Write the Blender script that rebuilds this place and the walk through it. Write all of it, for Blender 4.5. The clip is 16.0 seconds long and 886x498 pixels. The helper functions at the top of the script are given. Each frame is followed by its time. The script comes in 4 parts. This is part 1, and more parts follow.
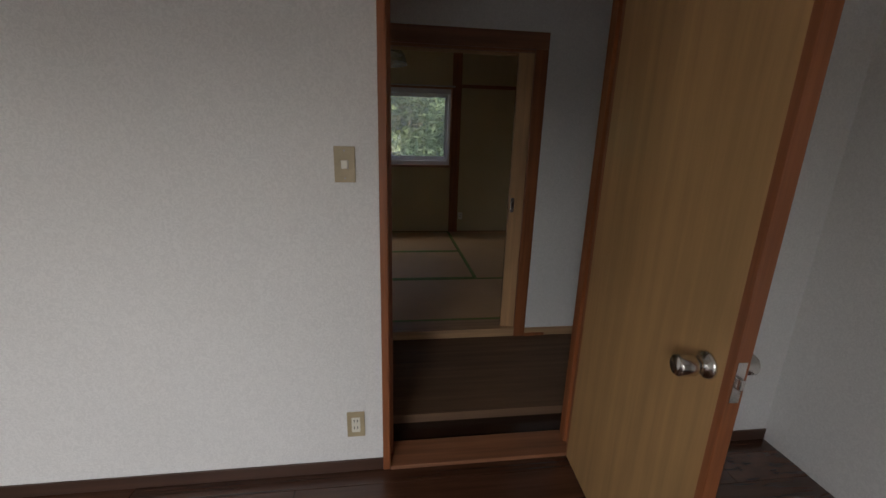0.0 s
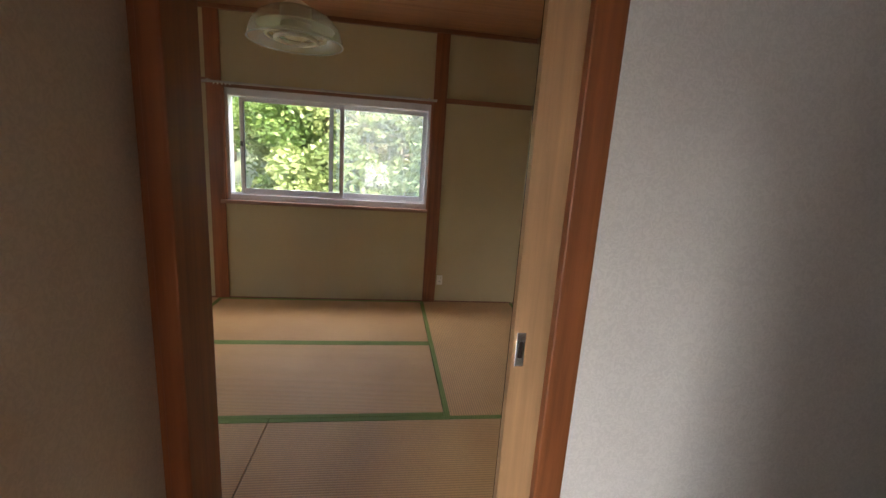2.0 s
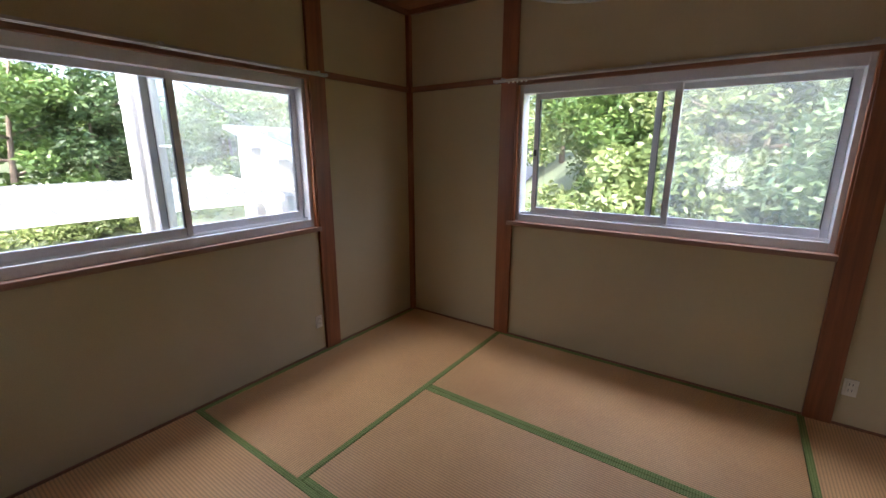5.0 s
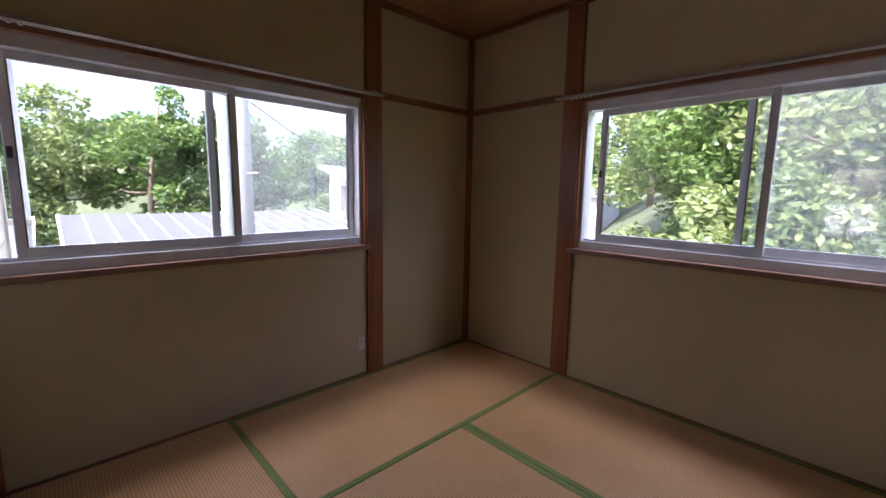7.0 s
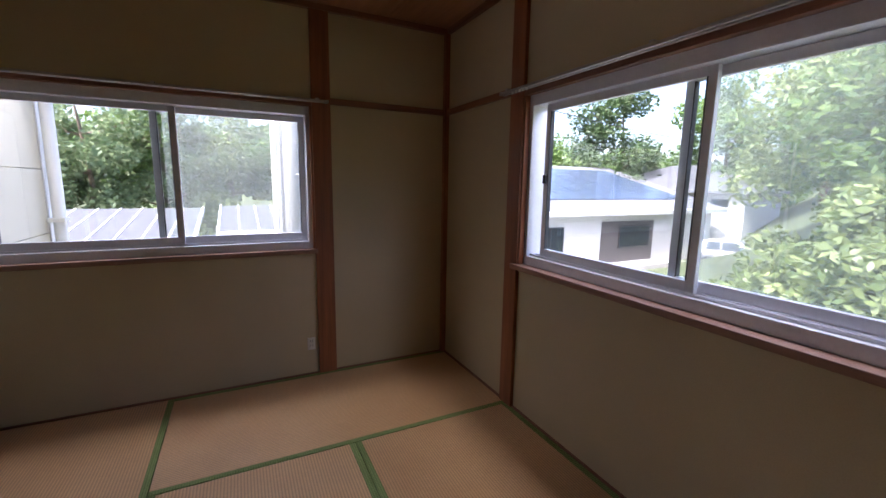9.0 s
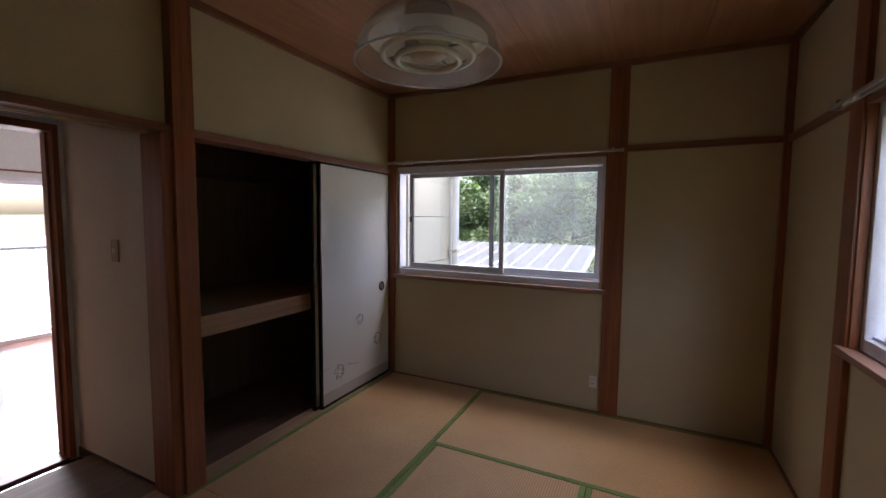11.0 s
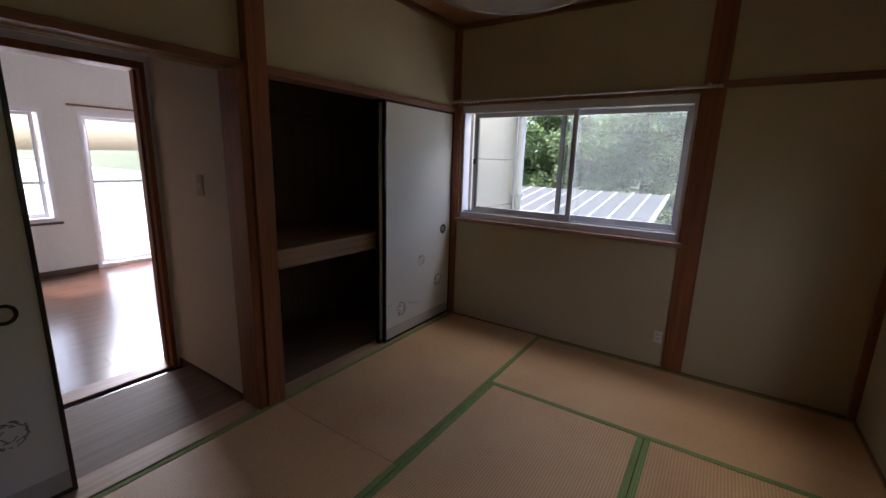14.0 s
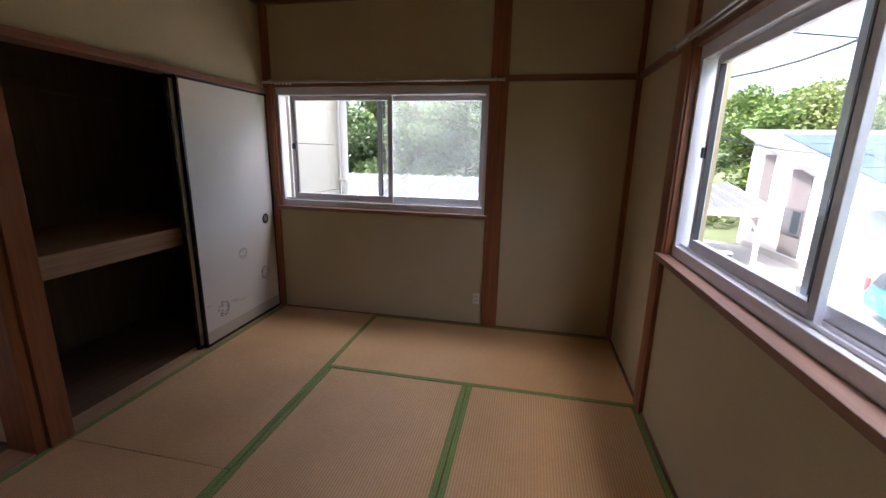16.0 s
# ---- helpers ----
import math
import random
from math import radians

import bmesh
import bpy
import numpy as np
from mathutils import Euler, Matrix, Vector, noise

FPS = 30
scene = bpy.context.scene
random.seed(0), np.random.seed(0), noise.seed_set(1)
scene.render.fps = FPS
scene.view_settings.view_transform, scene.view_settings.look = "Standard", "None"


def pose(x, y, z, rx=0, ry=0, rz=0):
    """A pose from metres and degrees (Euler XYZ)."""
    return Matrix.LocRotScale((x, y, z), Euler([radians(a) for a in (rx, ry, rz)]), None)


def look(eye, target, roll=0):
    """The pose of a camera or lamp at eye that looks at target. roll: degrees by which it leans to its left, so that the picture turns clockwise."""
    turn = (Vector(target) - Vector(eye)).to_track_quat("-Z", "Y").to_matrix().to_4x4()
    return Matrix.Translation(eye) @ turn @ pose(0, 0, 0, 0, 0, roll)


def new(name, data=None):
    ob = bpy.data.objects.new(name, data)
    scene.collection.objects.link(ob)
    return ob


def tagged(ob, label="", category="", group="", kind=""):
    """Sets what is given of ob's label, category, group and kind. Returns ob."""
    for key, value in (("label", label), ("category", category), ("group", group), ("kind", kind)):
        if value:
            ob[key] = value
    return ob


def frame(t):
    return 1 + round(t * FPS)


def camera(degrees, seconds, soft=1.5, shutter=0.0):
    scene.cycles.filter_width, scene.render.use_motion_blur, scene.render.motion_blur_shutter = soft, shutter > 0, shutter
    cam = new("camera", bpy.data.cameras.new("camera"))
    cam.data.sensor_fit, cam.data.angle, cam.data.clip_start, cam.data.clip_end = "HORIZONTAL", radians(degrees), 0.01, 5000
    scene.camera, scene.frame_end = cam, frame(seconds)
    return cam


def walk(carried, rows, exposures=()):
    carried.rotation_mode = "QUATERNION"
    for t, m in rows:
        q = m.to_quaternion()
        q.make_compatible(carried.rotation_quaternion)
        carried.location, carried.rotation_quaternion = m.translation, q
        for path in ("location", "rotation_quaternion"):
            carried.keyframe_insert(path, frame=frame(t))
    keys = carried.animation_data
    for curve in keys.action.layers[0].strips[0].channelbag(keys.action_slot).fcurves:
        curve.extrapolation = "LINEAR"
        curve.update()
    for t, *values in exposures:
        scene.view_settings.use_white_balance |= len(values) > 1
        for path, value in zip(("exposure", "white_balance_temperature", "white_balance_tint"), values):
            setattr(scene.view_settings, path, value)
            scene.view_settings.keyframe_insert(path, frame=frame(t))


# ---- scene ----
cam = camera(94.1, 16.0)
PATH = [
    (0, (1.863, -2.62, 1.283), (2.127, -0.715, 0.735), 1.6),
    (0.5, (2.031, -2.276, 1.285), (2.411, -0.405, 0.69), 0.7),
    (1, (2.153, -1.885, 1.268), (2.632, -0.006, 0.776), 3.7),
    (1.5, (2.274, -1.476, 1.298), (2.477, 0.459, 0.837), 2.7),
    (2, (2.305, -1.03, 1.285), (2.578, 0.909, 0.882), 3.8),
    (2.5, (2.362, -0.765, 1.31), (2.515, 1.184, 0.889), 1.8),
    (3, (2.37, -0.43, 1.285), (2.486, 1.515, 0.842), 0.6),
    (3.5, (2.40, -0.165, 1.34), (2.79, 1.742, 0.887), 2.6),
    (4, (2.33, -0.053, 1.366), (2.265, 1.868, 0.814), 1.3),
    (4.5, (2.275, 0.007, 1.349), (1.494, 1.791, 0.891), -0.6),
    (4.7, (2.242, 0.017, 1.366), (1.217, 1.666, 0.884), -0.7),
    (6.8, (2.186, 0.197, 1.186), (0.854, 1.657, 0.879), 2.6),
    (7, (2.265, 0.255, 1.217), (0.836, 1.627, 0.943), 0.9),
    (7.5, (2.486, 0.453, 1.273), (0.973, 1.727, 0.972), 0.2),
    (8, (2.681, 0.762, 1.314), (1.036, 1.856, 0.999), 3.3),
    (8.2, (2.699, 0.846, 1.318), (1.061, 1.962, 1.048), 1.9),
    (10.3, (2.973, 1.951, 1.297), (1.006, 1.859, 0.946), 3.8),
    (10.5, (2.971, 1.976, 1.337), (1.017, 1.685, 1.028), 4.5),
    (11, (3.01, 1.975, 1.35), (1.218, 1.099, 1.203), 0.5),
    (11.5, (3.033, 1.888, 1.316), (1.474, 0.652, 1.112), 1.0),
    (12, (3.069, 1.837, 1.263), (1.896, 0.234, 1.033), 0.2),
    (12.5, (3.088, 1.809, 1.246), (2.195, 0.05, 0.913), -0.5),
    (13, (3.077, 1.796, 1.27), (2.129, 0.076, 0.893), 0.3),
    (13.5, (3.031, 1.841, 1.318), (1.773, 0.338, 0.916), 1.2),
    (14, (3.005, 1.914, 1.344), (1.378, 0.83, 0.924), 1.7),
    (14.5, (3.017, 1.977, 1.341), (1.172, 1.323, 0.929), 2.1),
    (15, (3.052, 2.029, 1.333), (1.133, 1.633, 0.932), 2.3),
    (15.5, (3.052, 2.035, 1.336), (1.126, 1.678, 0.928), 1.3),
    (16, (3.036, 2.04, 1.325), (1.129, 1.649, 0.865), 1.2),
]
EXPOSURES = [(0, 1.1, 6400, 11), (0.5, 1.35, 6400, 11), (1, 2.2, 6450, 14), (1.5, 3.35, 6750, 15), (2, 3.5, 6700, 14), (3, 3.4, 6100, 15), (3.5, 3.65, 6100, 17), (4.5, 3.45, 6050, 18),
             (7, 2.95, 5850, 27), (8.2, 2.95, 5850, 27), (10.5, 2.45, 5950, 23), (11.5, 3.0, 6150, 24), (12, 2.65, 6050, 20), (12.5, 2.75, 6250, 18), (13, 2.75, 6250, 18), (14, 2.45, 5950, 20), (14.5, 2.85, 6050, 22), (15, 3.0, 6150, 23), (16, 3.05, 6150, 23)]
walk(cam, [(t, look(e, g, r)) for t, e, g, r in PATH], EXPOSURES)

# ---- light ----
world = bpy.data.worlds.new("sky")
scene.world = world
world.use_nodes = True
wn = world.node_tree.nodes
sky = wn.new("ShaderNodeTexSky")
sky.sky_type = "NISHITA"
sky.sun_disc = False
sky.sun_elevation = radians(55)
sky.sun_rotation = radians(160)
sky.air_density = 1.0
sky.dust_density = 5.0
sky.ozone_density = 1.0
wn["Background"].inputs["Strength"].default_value = 0.15
world.node_tree.links.new(sky.outputs["Color"], wn["Background"].inputs["Color"])
sun_data = bpy.data.lights.new("sun", "SUN")
sun_data.energy = 2.6
sun_data.angle = radians(4)
sun_data.color = (1.0, 0.95, 0.87)
sun = new("sun", sun_data)
sun.matrix_world = look((0, 0, 20), (-math.sin(radians(20)) * 10, 0 + math.cos(radians(20)) * 10, 20 - 10 * math.tan(radians(55))))


def sky_lamp(eye, target, w, h, watts):
    """Stands in for the open sky over a window, just outside the opening."""
    d = bpy.data.lights.new("sky_light", "AREA")
    d.shape, d.size, d.size_y, d.energy, d.color = "RECTANGLE", w, h, watts, (1.0, 0.98, 0.95)
    new("sky_light", d).matrix_world = look(eye, target)


sky_lamp((1.78, 3.12, 2.22), (1.78, 1.5, 0.0), 1.7, 0.5, 4.0)
sky_lamp((-0.47, 0.95, 2.22), (1.3, 0.95, 0.0), 1.5, 0.5, 3.0)
sky_lamp((0.35, -5.0, 1.95), (1.4, -1.2, 0.5), 1.7, 0.5, 72.0)


# ---- materials ----
def base_mat(name):
    m = bpy.data.materials.new(name)
    m.use_nodes = True
    nt = m.node_tree
    return m, nt, nt.nodes["Principled BSDF"]


def coords(nt, scale=(1, 1, 1), rot=(0, 0, 0)):
    tc = nt.nodes.new("ShaderNodeTexCoord")
    mp = nt.nodes.new("ShaderNodeMapping")
    mp.inputs["Scale"].default_value = scale
    mp.inputs["Rotation"].default_value = rot
    nt.links.new(tc.outputs["Object"], mp.inputs["Vector"])
    return mp.outputs["Vector"]


def noise_tex(nt, vec, scale, detail=4, rough=0.55):
    n = nt.nodes.new("ShaderNodeTexNoise")
    n.inputs["Scale"].default_value = scale
    n.inputs["Detail"].default_value = detail
    n.inputs["Roughness"].default_value = rough
    nt.links.new(vec, n.inputs["Vector"])
    return n.outputs["Fac"]


def ramp(nt, fac, c0, c1, p0=0.3, p1=0.7):
    r = nt.nodes.new("ShaderNodeValToRGB")
    r.color_ramp.elements[0].color = (*c0, 1)
    r.color_ramp.elements[1].color = (*c1, 1)
    r.color_ramp.elements[0].position, r.color_ramp.elements[1].position = p0, p1
    nt.links.new(fac, r.inputs["Fac"])
    return r.outputs["Color"]


def mix(nt, a, b, fac, mode="MULTIPLY"):
    n = nt.nodes.new("ShaderNodeMix")
    n.data_type, n.blend_type = "RGBA", mode
    for sock, v in ((n.inputs[6], a), (n.inputs[7], b), (n.inputs[0], fac)):
        if hasattr(v, "is_linked"):
            nt.links.new(v, sock)
        else:
            sock.default_value = v
    return n.outputs[2]


def add_bump(nt, bsdf, fac, strength, dist=0.01):
    b = nt.nodes.new("ShaderNodeBump")
    b.inputs["Strength"].default_value = strength
    b.inputs["Distance"].default_value = dist
    nt.links.new(fac, b.inputs["Height"])
    nt.links.new(b.outputs["Normal"], bsdf.inputs["Normal"])


def surface(name, c, rough=0.6, var=0.12, big=1.2, fine=60, bump=0.1, metal=0.0, dist=0.004):
    """A plain surface with blotches, fine grain and relief."""
    m, nt, p = base_mat(name)
    v = coords(nt)
    lo, hi = tuple(x * (1 - var) for x in c), tuple(min(1, x * (1 + var)) for x in c)
    col = ramp(nt, noise_tex(nt, v, big, 5), lo, hi)
    f = noise_tex(nt, v, fine, 3)
    col = mix(nt, col, ramp(nt, f, (1 - var,) * 3, (1, 1, 1)), 1.0)
    nt.links.new(col, p.inputs["Base Color"])
    p.inputs["Roughness"].default_value = rough
    p.inputs["Metallic"].default_value = metal
    if bump:
        add_bump(nt, p, f, bump, dist)
    return m


def wood(name, c, rough=0.45, along="z", contrast=0.35, fine=1.0, coat=0.0, random_tint=0.0):
    """Grain stretched along one axis."""
    m, nt, p = base_mat(name)
    s = {"x": (0.6, 14, 14), "y": (14, 0.6, 14), "z": (14, 14, 0.6)}[along]
    v = coords(nt, tuple(a * fine for a in s))
    lo, hi = tuple(x * (1 - contrast) for x in c), tuple(min(1, x * (1 + contrast)) for x in c)
    g = noise_tex(nt, v, 2.2, 6, 0.65)
    col = ramp(nt, g, lo, hi, 0.32, 0.68)
    col = mix(nt, col, ramp(nt, noise_tex(nt, coords(nt), 1.6, 3), (0.78, 0.78, 0.78), (1, 1, 1)), 1.0)
    if random_tint:
        oi = nt.nodes.new("ShaderNodeObjectInfo")
        col = mix(nt, col, ramp(nt, oi.outputs["Random"], (1 - random_tint,) * 3, (1, 1, 1), 0, 1), 1.0)
    nt.links.new(col, p.inputs["Base Color"])
    p.inputs["Roughness"].default_value = rough
    p.inputs["Coat Weight"].default_value = coat
    p.inputs["Coat Roughness"].default_value = 0.15
    add_bump(nt, p, g, 0.12, 0.003)
    return m


def rush_mat(name, along):
    """Woven rush: ribs running along the mat, with worn and bleached patches."""
    m, nt, p = base_mat(name)
    v = coords(nt)
    w = nt.nodes.new("ShaderNodeTexWave")
    w.wave_type, w.bands_direction = "BANDS", ("Y" if along == "x" else "X")
    w.inputs["Scale"].default_value = 24
    w.inputs["Distortion"].default_value = 0.4
    w.inputs["Detail"].default_value = 2
    w.inputs["Detail Scale"].default_value = 6
    nt.links.new(v, w.inputs["Vector"])
    across = noise_tex(nt, coords(nt, (300, 25, 1) if along == "x" else (25, 300, 1)), 1, 3, 0.6)
    col = ramp(nt, noise_tex(nt, v, 1.3, 5), (0.66, 0.37, 0.145), (0.84, 0.52, 0.23))
    col = mix(nt, col, ramp(nt, w.outputs["Fac"], (0.68, 0.66, 0.62), (1, 1, 1), 0.1, 0.6), 0.85)
    col = mix(nt, col, ramp(nt, across, (0.82, 0.8, 0.78), (1, 1, 1)), 0.8)
    oi = nt.nodes.new("ShaderNodeObjectInfo")
    col = mix(nt, col, ramp(nt, oi.outputs["Random"], (0.9, 0.88, 0.85), (1, 1, 1), 0, 1), 1.0)
    nt.links.new(col, p.inputs["Base Color"])
    p.inputs["Roughness"].default_value = 0.5
    p.inputs["Sheen Weight"].default_value = 0.15
    add_bump(nt, p, w.outputs["Fac"], 0.5, 0.002)
    return m


def border_cloth(name):
    m, nt, p = base_mat(name)
    v = coords(nt)
    vo = nt.nodes.new("ShaderNodeTexVoronoi")
    vo.inputs["Scale"].default_value = 95
    vo.inputs["Randomness"].default_value = 0.15
    nt.links.new(v, vo.inputs["Vector"])
    col = ramp(nt, vo.outputs["Distance"], (0.32, 0.39, 0.12), (0.15, 0.225, 0.05), 0.25, 0.5)
    col = mix(nt, col, ramp(nt, noise_tex(nt, v, 3, 3), (0.75, 0.75, 0.75), (1, 1, 1)), 1.0)
    nt.links.new(col, p.inputs["Base Color"])
    p.inputs["Roughness"].default_value = 0.8
    add_bump(nt, p, vo.outputs["Distance"], 0.3, 0.001)
    return m


def wallpaper(name, c):
    """Off-white vinyl paper with an embossed swirl."""
    m, nt, p = base_mat(name)
    v = coords(nt)
    n1 = nt.nodes.new("ShaderNodeTexNoise")
    n1.inputs["Scale"].default_value = 55
    n1.inputs["Detail"].default_value = 3
    n1.inputs["Distortion"].default_value = 2.5
    nt.links.new(v, n1.inputs["Vector"])
    col = ramp(nt, noise_tex(nt, v, 0.9, 4), tuple(x * 0.93 for x in c), c)
    col = mix(nt, col, ramp(nt, n1.outputs["Fac"], (0.9, 0.9, 0.9), (1, 1, 1), 0.4, 0.6), 1.0)
    nt.links.new(col, p.inputs["Base Color"])
    p.inputs["Roughness"].default_value = 0.55
    add_bump(nt, p, n1.outputs["Fac"], 0.35, 0.002)
    return m


def glass_mat(name, gloss=0.07, veil=0.0, veil_col=(0.5, 0.5, 0.47)):
    m = bpy.data.materials.new(name)
    m.use_nodes = True
    nt = m.node_tree
    nt.nodes.clear()
    out = nt.nodes.new("ShaderNodeOutputMaterial")
    tr = nt.nodes.new("ShaderNodeBsdfTransparent")
    tr.inputs["Color"].default_value = (0.95, 0.97, 0.96, 1)
    gl = nt.nodes.new("ShaderNodeBsdfGlossy")
    gl.inputs["Roughness"].default_value = 0.02
    a = nt.nodes.new("ShaderNodeMixShader")
    a.inputs["Fac"].default_value = gloss
    nt.links.new(tr.outputs[0], a.inputs[1])
    nt.links.new(gl.outputs[0], a.inputs[2])
    last = a
    if veil:
        df = nt.nodes.new("ShaderNodeBsdfTranslucent")
        df.inputs["Color"].default_value = (*veil_col, 1)
        b = nt.nodes.new("ShaderNodeMixShader")
        v = coords(nt)
        mr = nt.nodes.new("ShaderNodeMapRange")
        mr.inputs["To Min"].default_value, mr.inputs["To Max"].default_value = veil * 0.8, veil * 1.15
        nt.links.new(noise_tex(nt, v, 4, 4), mr.inputs["Value"])
        nt.links.new(mr.outputs["Result"], b.inputs["Fac"])
        nt.links.new(a.outputs[0], b.inputs[1])
        nt.links.new(df.outputs[0], b.inputs[2])
        last = b
    nt.links.new(last.outputs[0], out.inputs["Surface"])
    return m


def leaf_mat(name, c0, c1):
    m, nt, p = base_mat(name)
    g = nt.nodes.new("ShaderNodeNewGeometry")
    col = ramp(nt, g.outputs["Random Per Island"], c0, c1, 0, 1)
    col = mix(nt, col, ramp(nt, noise_tex(nt, coords(nt), 0.35, 3), (0.55, 0.6, 0.5), (1.2, 1.15, 1.0)), 1.0)
    nt.links.new(col, p.inputs["Base Color"])
    p.inputs["Roughness"].default_value = 0.5
    out = nt.nodes["Material Output"]
    tl = nt.nodes.new("ShaderNodeBsdfTranslucent")
    nt.links.new(col, tl.inputs["Color"])
    ms = nt.nodes.new("ShaderNodeMixShader")
    ms.inputs["Fac"].default_value = 0.35
    nt.links.new(p.outputs[0], ms.inputs[1])
    nt.links.new(tl.outputs[0], ms.inputs[2])
    nt.links.new(ms.outputs[0], out.inputs["Surface"])
    return m


SAND = surface("sand_wall", (0.535, 0.445, 0.27), 0.9, 0.10, 0.9, 220, 0.35, dist=0.002)
POST = wood("red_brown_post", (0.29, 0.098, 0.036), 0.4, "z", 0.3)
RAILX = wood("red_brown_rail", (0.25, 0.105, 0.05), 0.45, "x", 0.3)
RAILY = wood("red_brown_rail_y", (0.25, 0.105, 0.05), 0.45, "y", 0.3)
SILLX = wood("worn_sill", (0.33, 0.18, 0.12), 0.5, "x", 0.25)
SILLY = wood("worn_sill_y", (0.33, 0.18, 0.12), 0.5, "y", 0.25)
PALE = wood("pale_cedar", (0.50, 0.30, 0.15), 0.5, "z", 0.2)
PALEX = wood("pale_sill", (0.45, 0.28, 0.15), 0.5, "x", 0.25)
DOORPLY = wood("door_veneer", (0.48, 0.29, 0.125), 0.35, "z", 0.16, 0.7, coat=0.3)
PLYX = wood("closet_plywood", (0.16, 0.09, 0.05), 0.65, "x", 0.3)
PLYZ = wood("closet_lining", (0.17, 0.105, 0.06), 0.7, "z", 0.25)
SHELFX = wood("shelf_board", (0.33, 0.19, 0.10), 0.6, "x", 0.25)
CEIL = wood("ceiling_cedar", (0.42, 0.20, 0.095), 0.5, "x", 0.16)
DARKFLOOR = wood("dark_floor_boards", (0.085, 0.035, 0.02), 0.22, "x", 0.35, coat=0.35, random_tint=0.3)
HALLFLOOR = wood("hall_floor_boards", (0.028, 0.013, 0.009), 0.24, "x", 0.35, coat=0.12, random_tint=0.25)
BASEB = wood("dark_baseboard", (0.06, 0.03, 0.02), 0.4, "x", 0.3)
WHITEP = wallpaper("white_wallpaper", (0.76, 0.75, 0.735))
HALLP = wallpaper("hall_wallpaper", (0.70, 0.64, 0.56))
WHITEC = surface("white_ceiling_paper", (0.75, 0.74, 0.70), 0.8, 0.05, 1, 120, 0.3)
FUSUMA = surface("fusuma_paper", (0.70, 0.66, 0.58), 0.75, 0.06, 0.8, 150, 0.12)
FUSUMAD = surface("fusuma_paper_stained", (0.52, 0.46, 0.37), 0.8, 0.12, 2.5, 150, 0.12)
LACQ = surface("black_lacquer", (0.03, 0.018, 0.014), 0.25, 0.2, 3, 40, 0.05)
INK = surface("faded_print", (0.25, 0.235, 0.215), 0.8, 0.25, 30, 120, 0.05)
ALU = surface("aluminium", (0.76, 0.76, 0.80), 0.42, 0.06, 3, 90, 0.05, metal=0.2)
ALUD = surface("dark_seal", (0.06, 0.06, 0.065), 0.6, 0.2, 3, 60, 0.05)
CHROME = surface("satin_chrome", (0.66, 0.64, 0.61), 0.2, 0.05, 6, 120, 0.02, metal=1.0)
STEEL = surface("dull_curtain_rail", (0.50, 0.47, 0.44), 0.35, 0.12, 8, 90, 0.05, metal=0.8)
BRASSY = surface("beige_plate", (0.42, 0.34, 0.21), 0.35, 0.08, 10, 80, 0.05)
IVORY = surface("ivory_plastic", (0.72, 0.69, 0.60), 0.35, 0.05, 10, 80, 0.03)
RUSHX, RUSHY = rush_mat("tatami_rush_x", "x"), rush_mat("tatami_rush_y", "y")
HERI = border_cloth("green_border_cloth")
GLASS = glass_mat("window_glass", 0.06)
SCREEN = glass_mat("dusty_screened_glass", 0.03, 0.09, (0.92, 0.90, 0.86))
SHADE = glass_mat("clear_shade", 0.10, 0.22, (0.8, 0.8, 0.78))
SHADERIM = glass_mat("thick_glass_rim", 0.25, 0.5, (0.9, 0.9, 0.88))
SIDING = surface("cream_siding", (0.66, 0.62, 0.52), 0.7, 0.08, 0.7, 60, 0.15)
WHITEW = surface("white_render", (0.55, 0.55, 0.545), 0.7, 0.05, 0.5, 40, 0.1)
GREYP = surface("grey_panel", (0.11, 0.10, 0.10), 0.6, 0.08, 1, 40, 0.05)
SLATE = surface("grey_roof", (0.12, 0.125, 0.14), 0.7, 0.15, 0.8, 30, 0.2)
PALEROOF = surface("pale_roof_sheet", (0.07, 0.073, 0.08), 0.75, 0.10, 0.8, 30, 0.1)
SOLAR = surface("solar_glass", (0.05, 0.07, 0.11), 0.25, 0.15, 3, 30, 0.0)
WHITEMET = surface("white_metal", (0.78, 0.79, 0.80), 0.4, 0.04, 1, 40, 0.03)
PIPE = surface("white_pipe", (0.74, 0.74, 0.72), 0.5, 0.06, 2, 40, 0.05)
CONC = surface("pale_concrete", (0.33, 0.325, 0.31), 0.85, 0.12, 0.7, 30, 0.3)
GRASS = surface("rough_ground", (0.075, 0.095, 0.045), 0.95, 0.4, 0.25, 6, 0.6, dist=0.05)
BARK = surface("bark", (0.16, 0.12, 0.085), 0.9, 0.35, 2, 25, 0.6, dist=0.02)
CABLE = surface("black_cable", (0.03, 0.03, 0.035), 0.6, 0.2, 3, 30, 0.0)
CYAN = surface("cyan_car_paint", (0.03, 0.42, 0.52), 0.2, 0.03, 1, 40, 0.0)
SILVER = surface("silver_car_paint", (0.5, 0.5, 0.52), 0.25, 0.03, 1, 40, 0.0, metal=0.5)
DARKG = surface("dark_glass", (0.03, 0.04, 0.05), 0.08, 0.1, 1, 20, 0.0)
TYRE = surface("tyre_rubber", (0.025, 0.025, 0.025), 0.85, 0.2, 3, 40, 0.1)
REDL = surface("red_lens", (0.5, 0.03, 0.03), 0.2, 0.05, 3, 40, 0.0)
LEAF_A = leaf_mat("leaf_mid", (0.06, 0.125, 0.03), (0.17, 0.25, 0.07))
LEAF_B = leaf_mat("leaf_yellow", (0.11, 0.165, 0.055), (0.27, 0.32, 0.13))
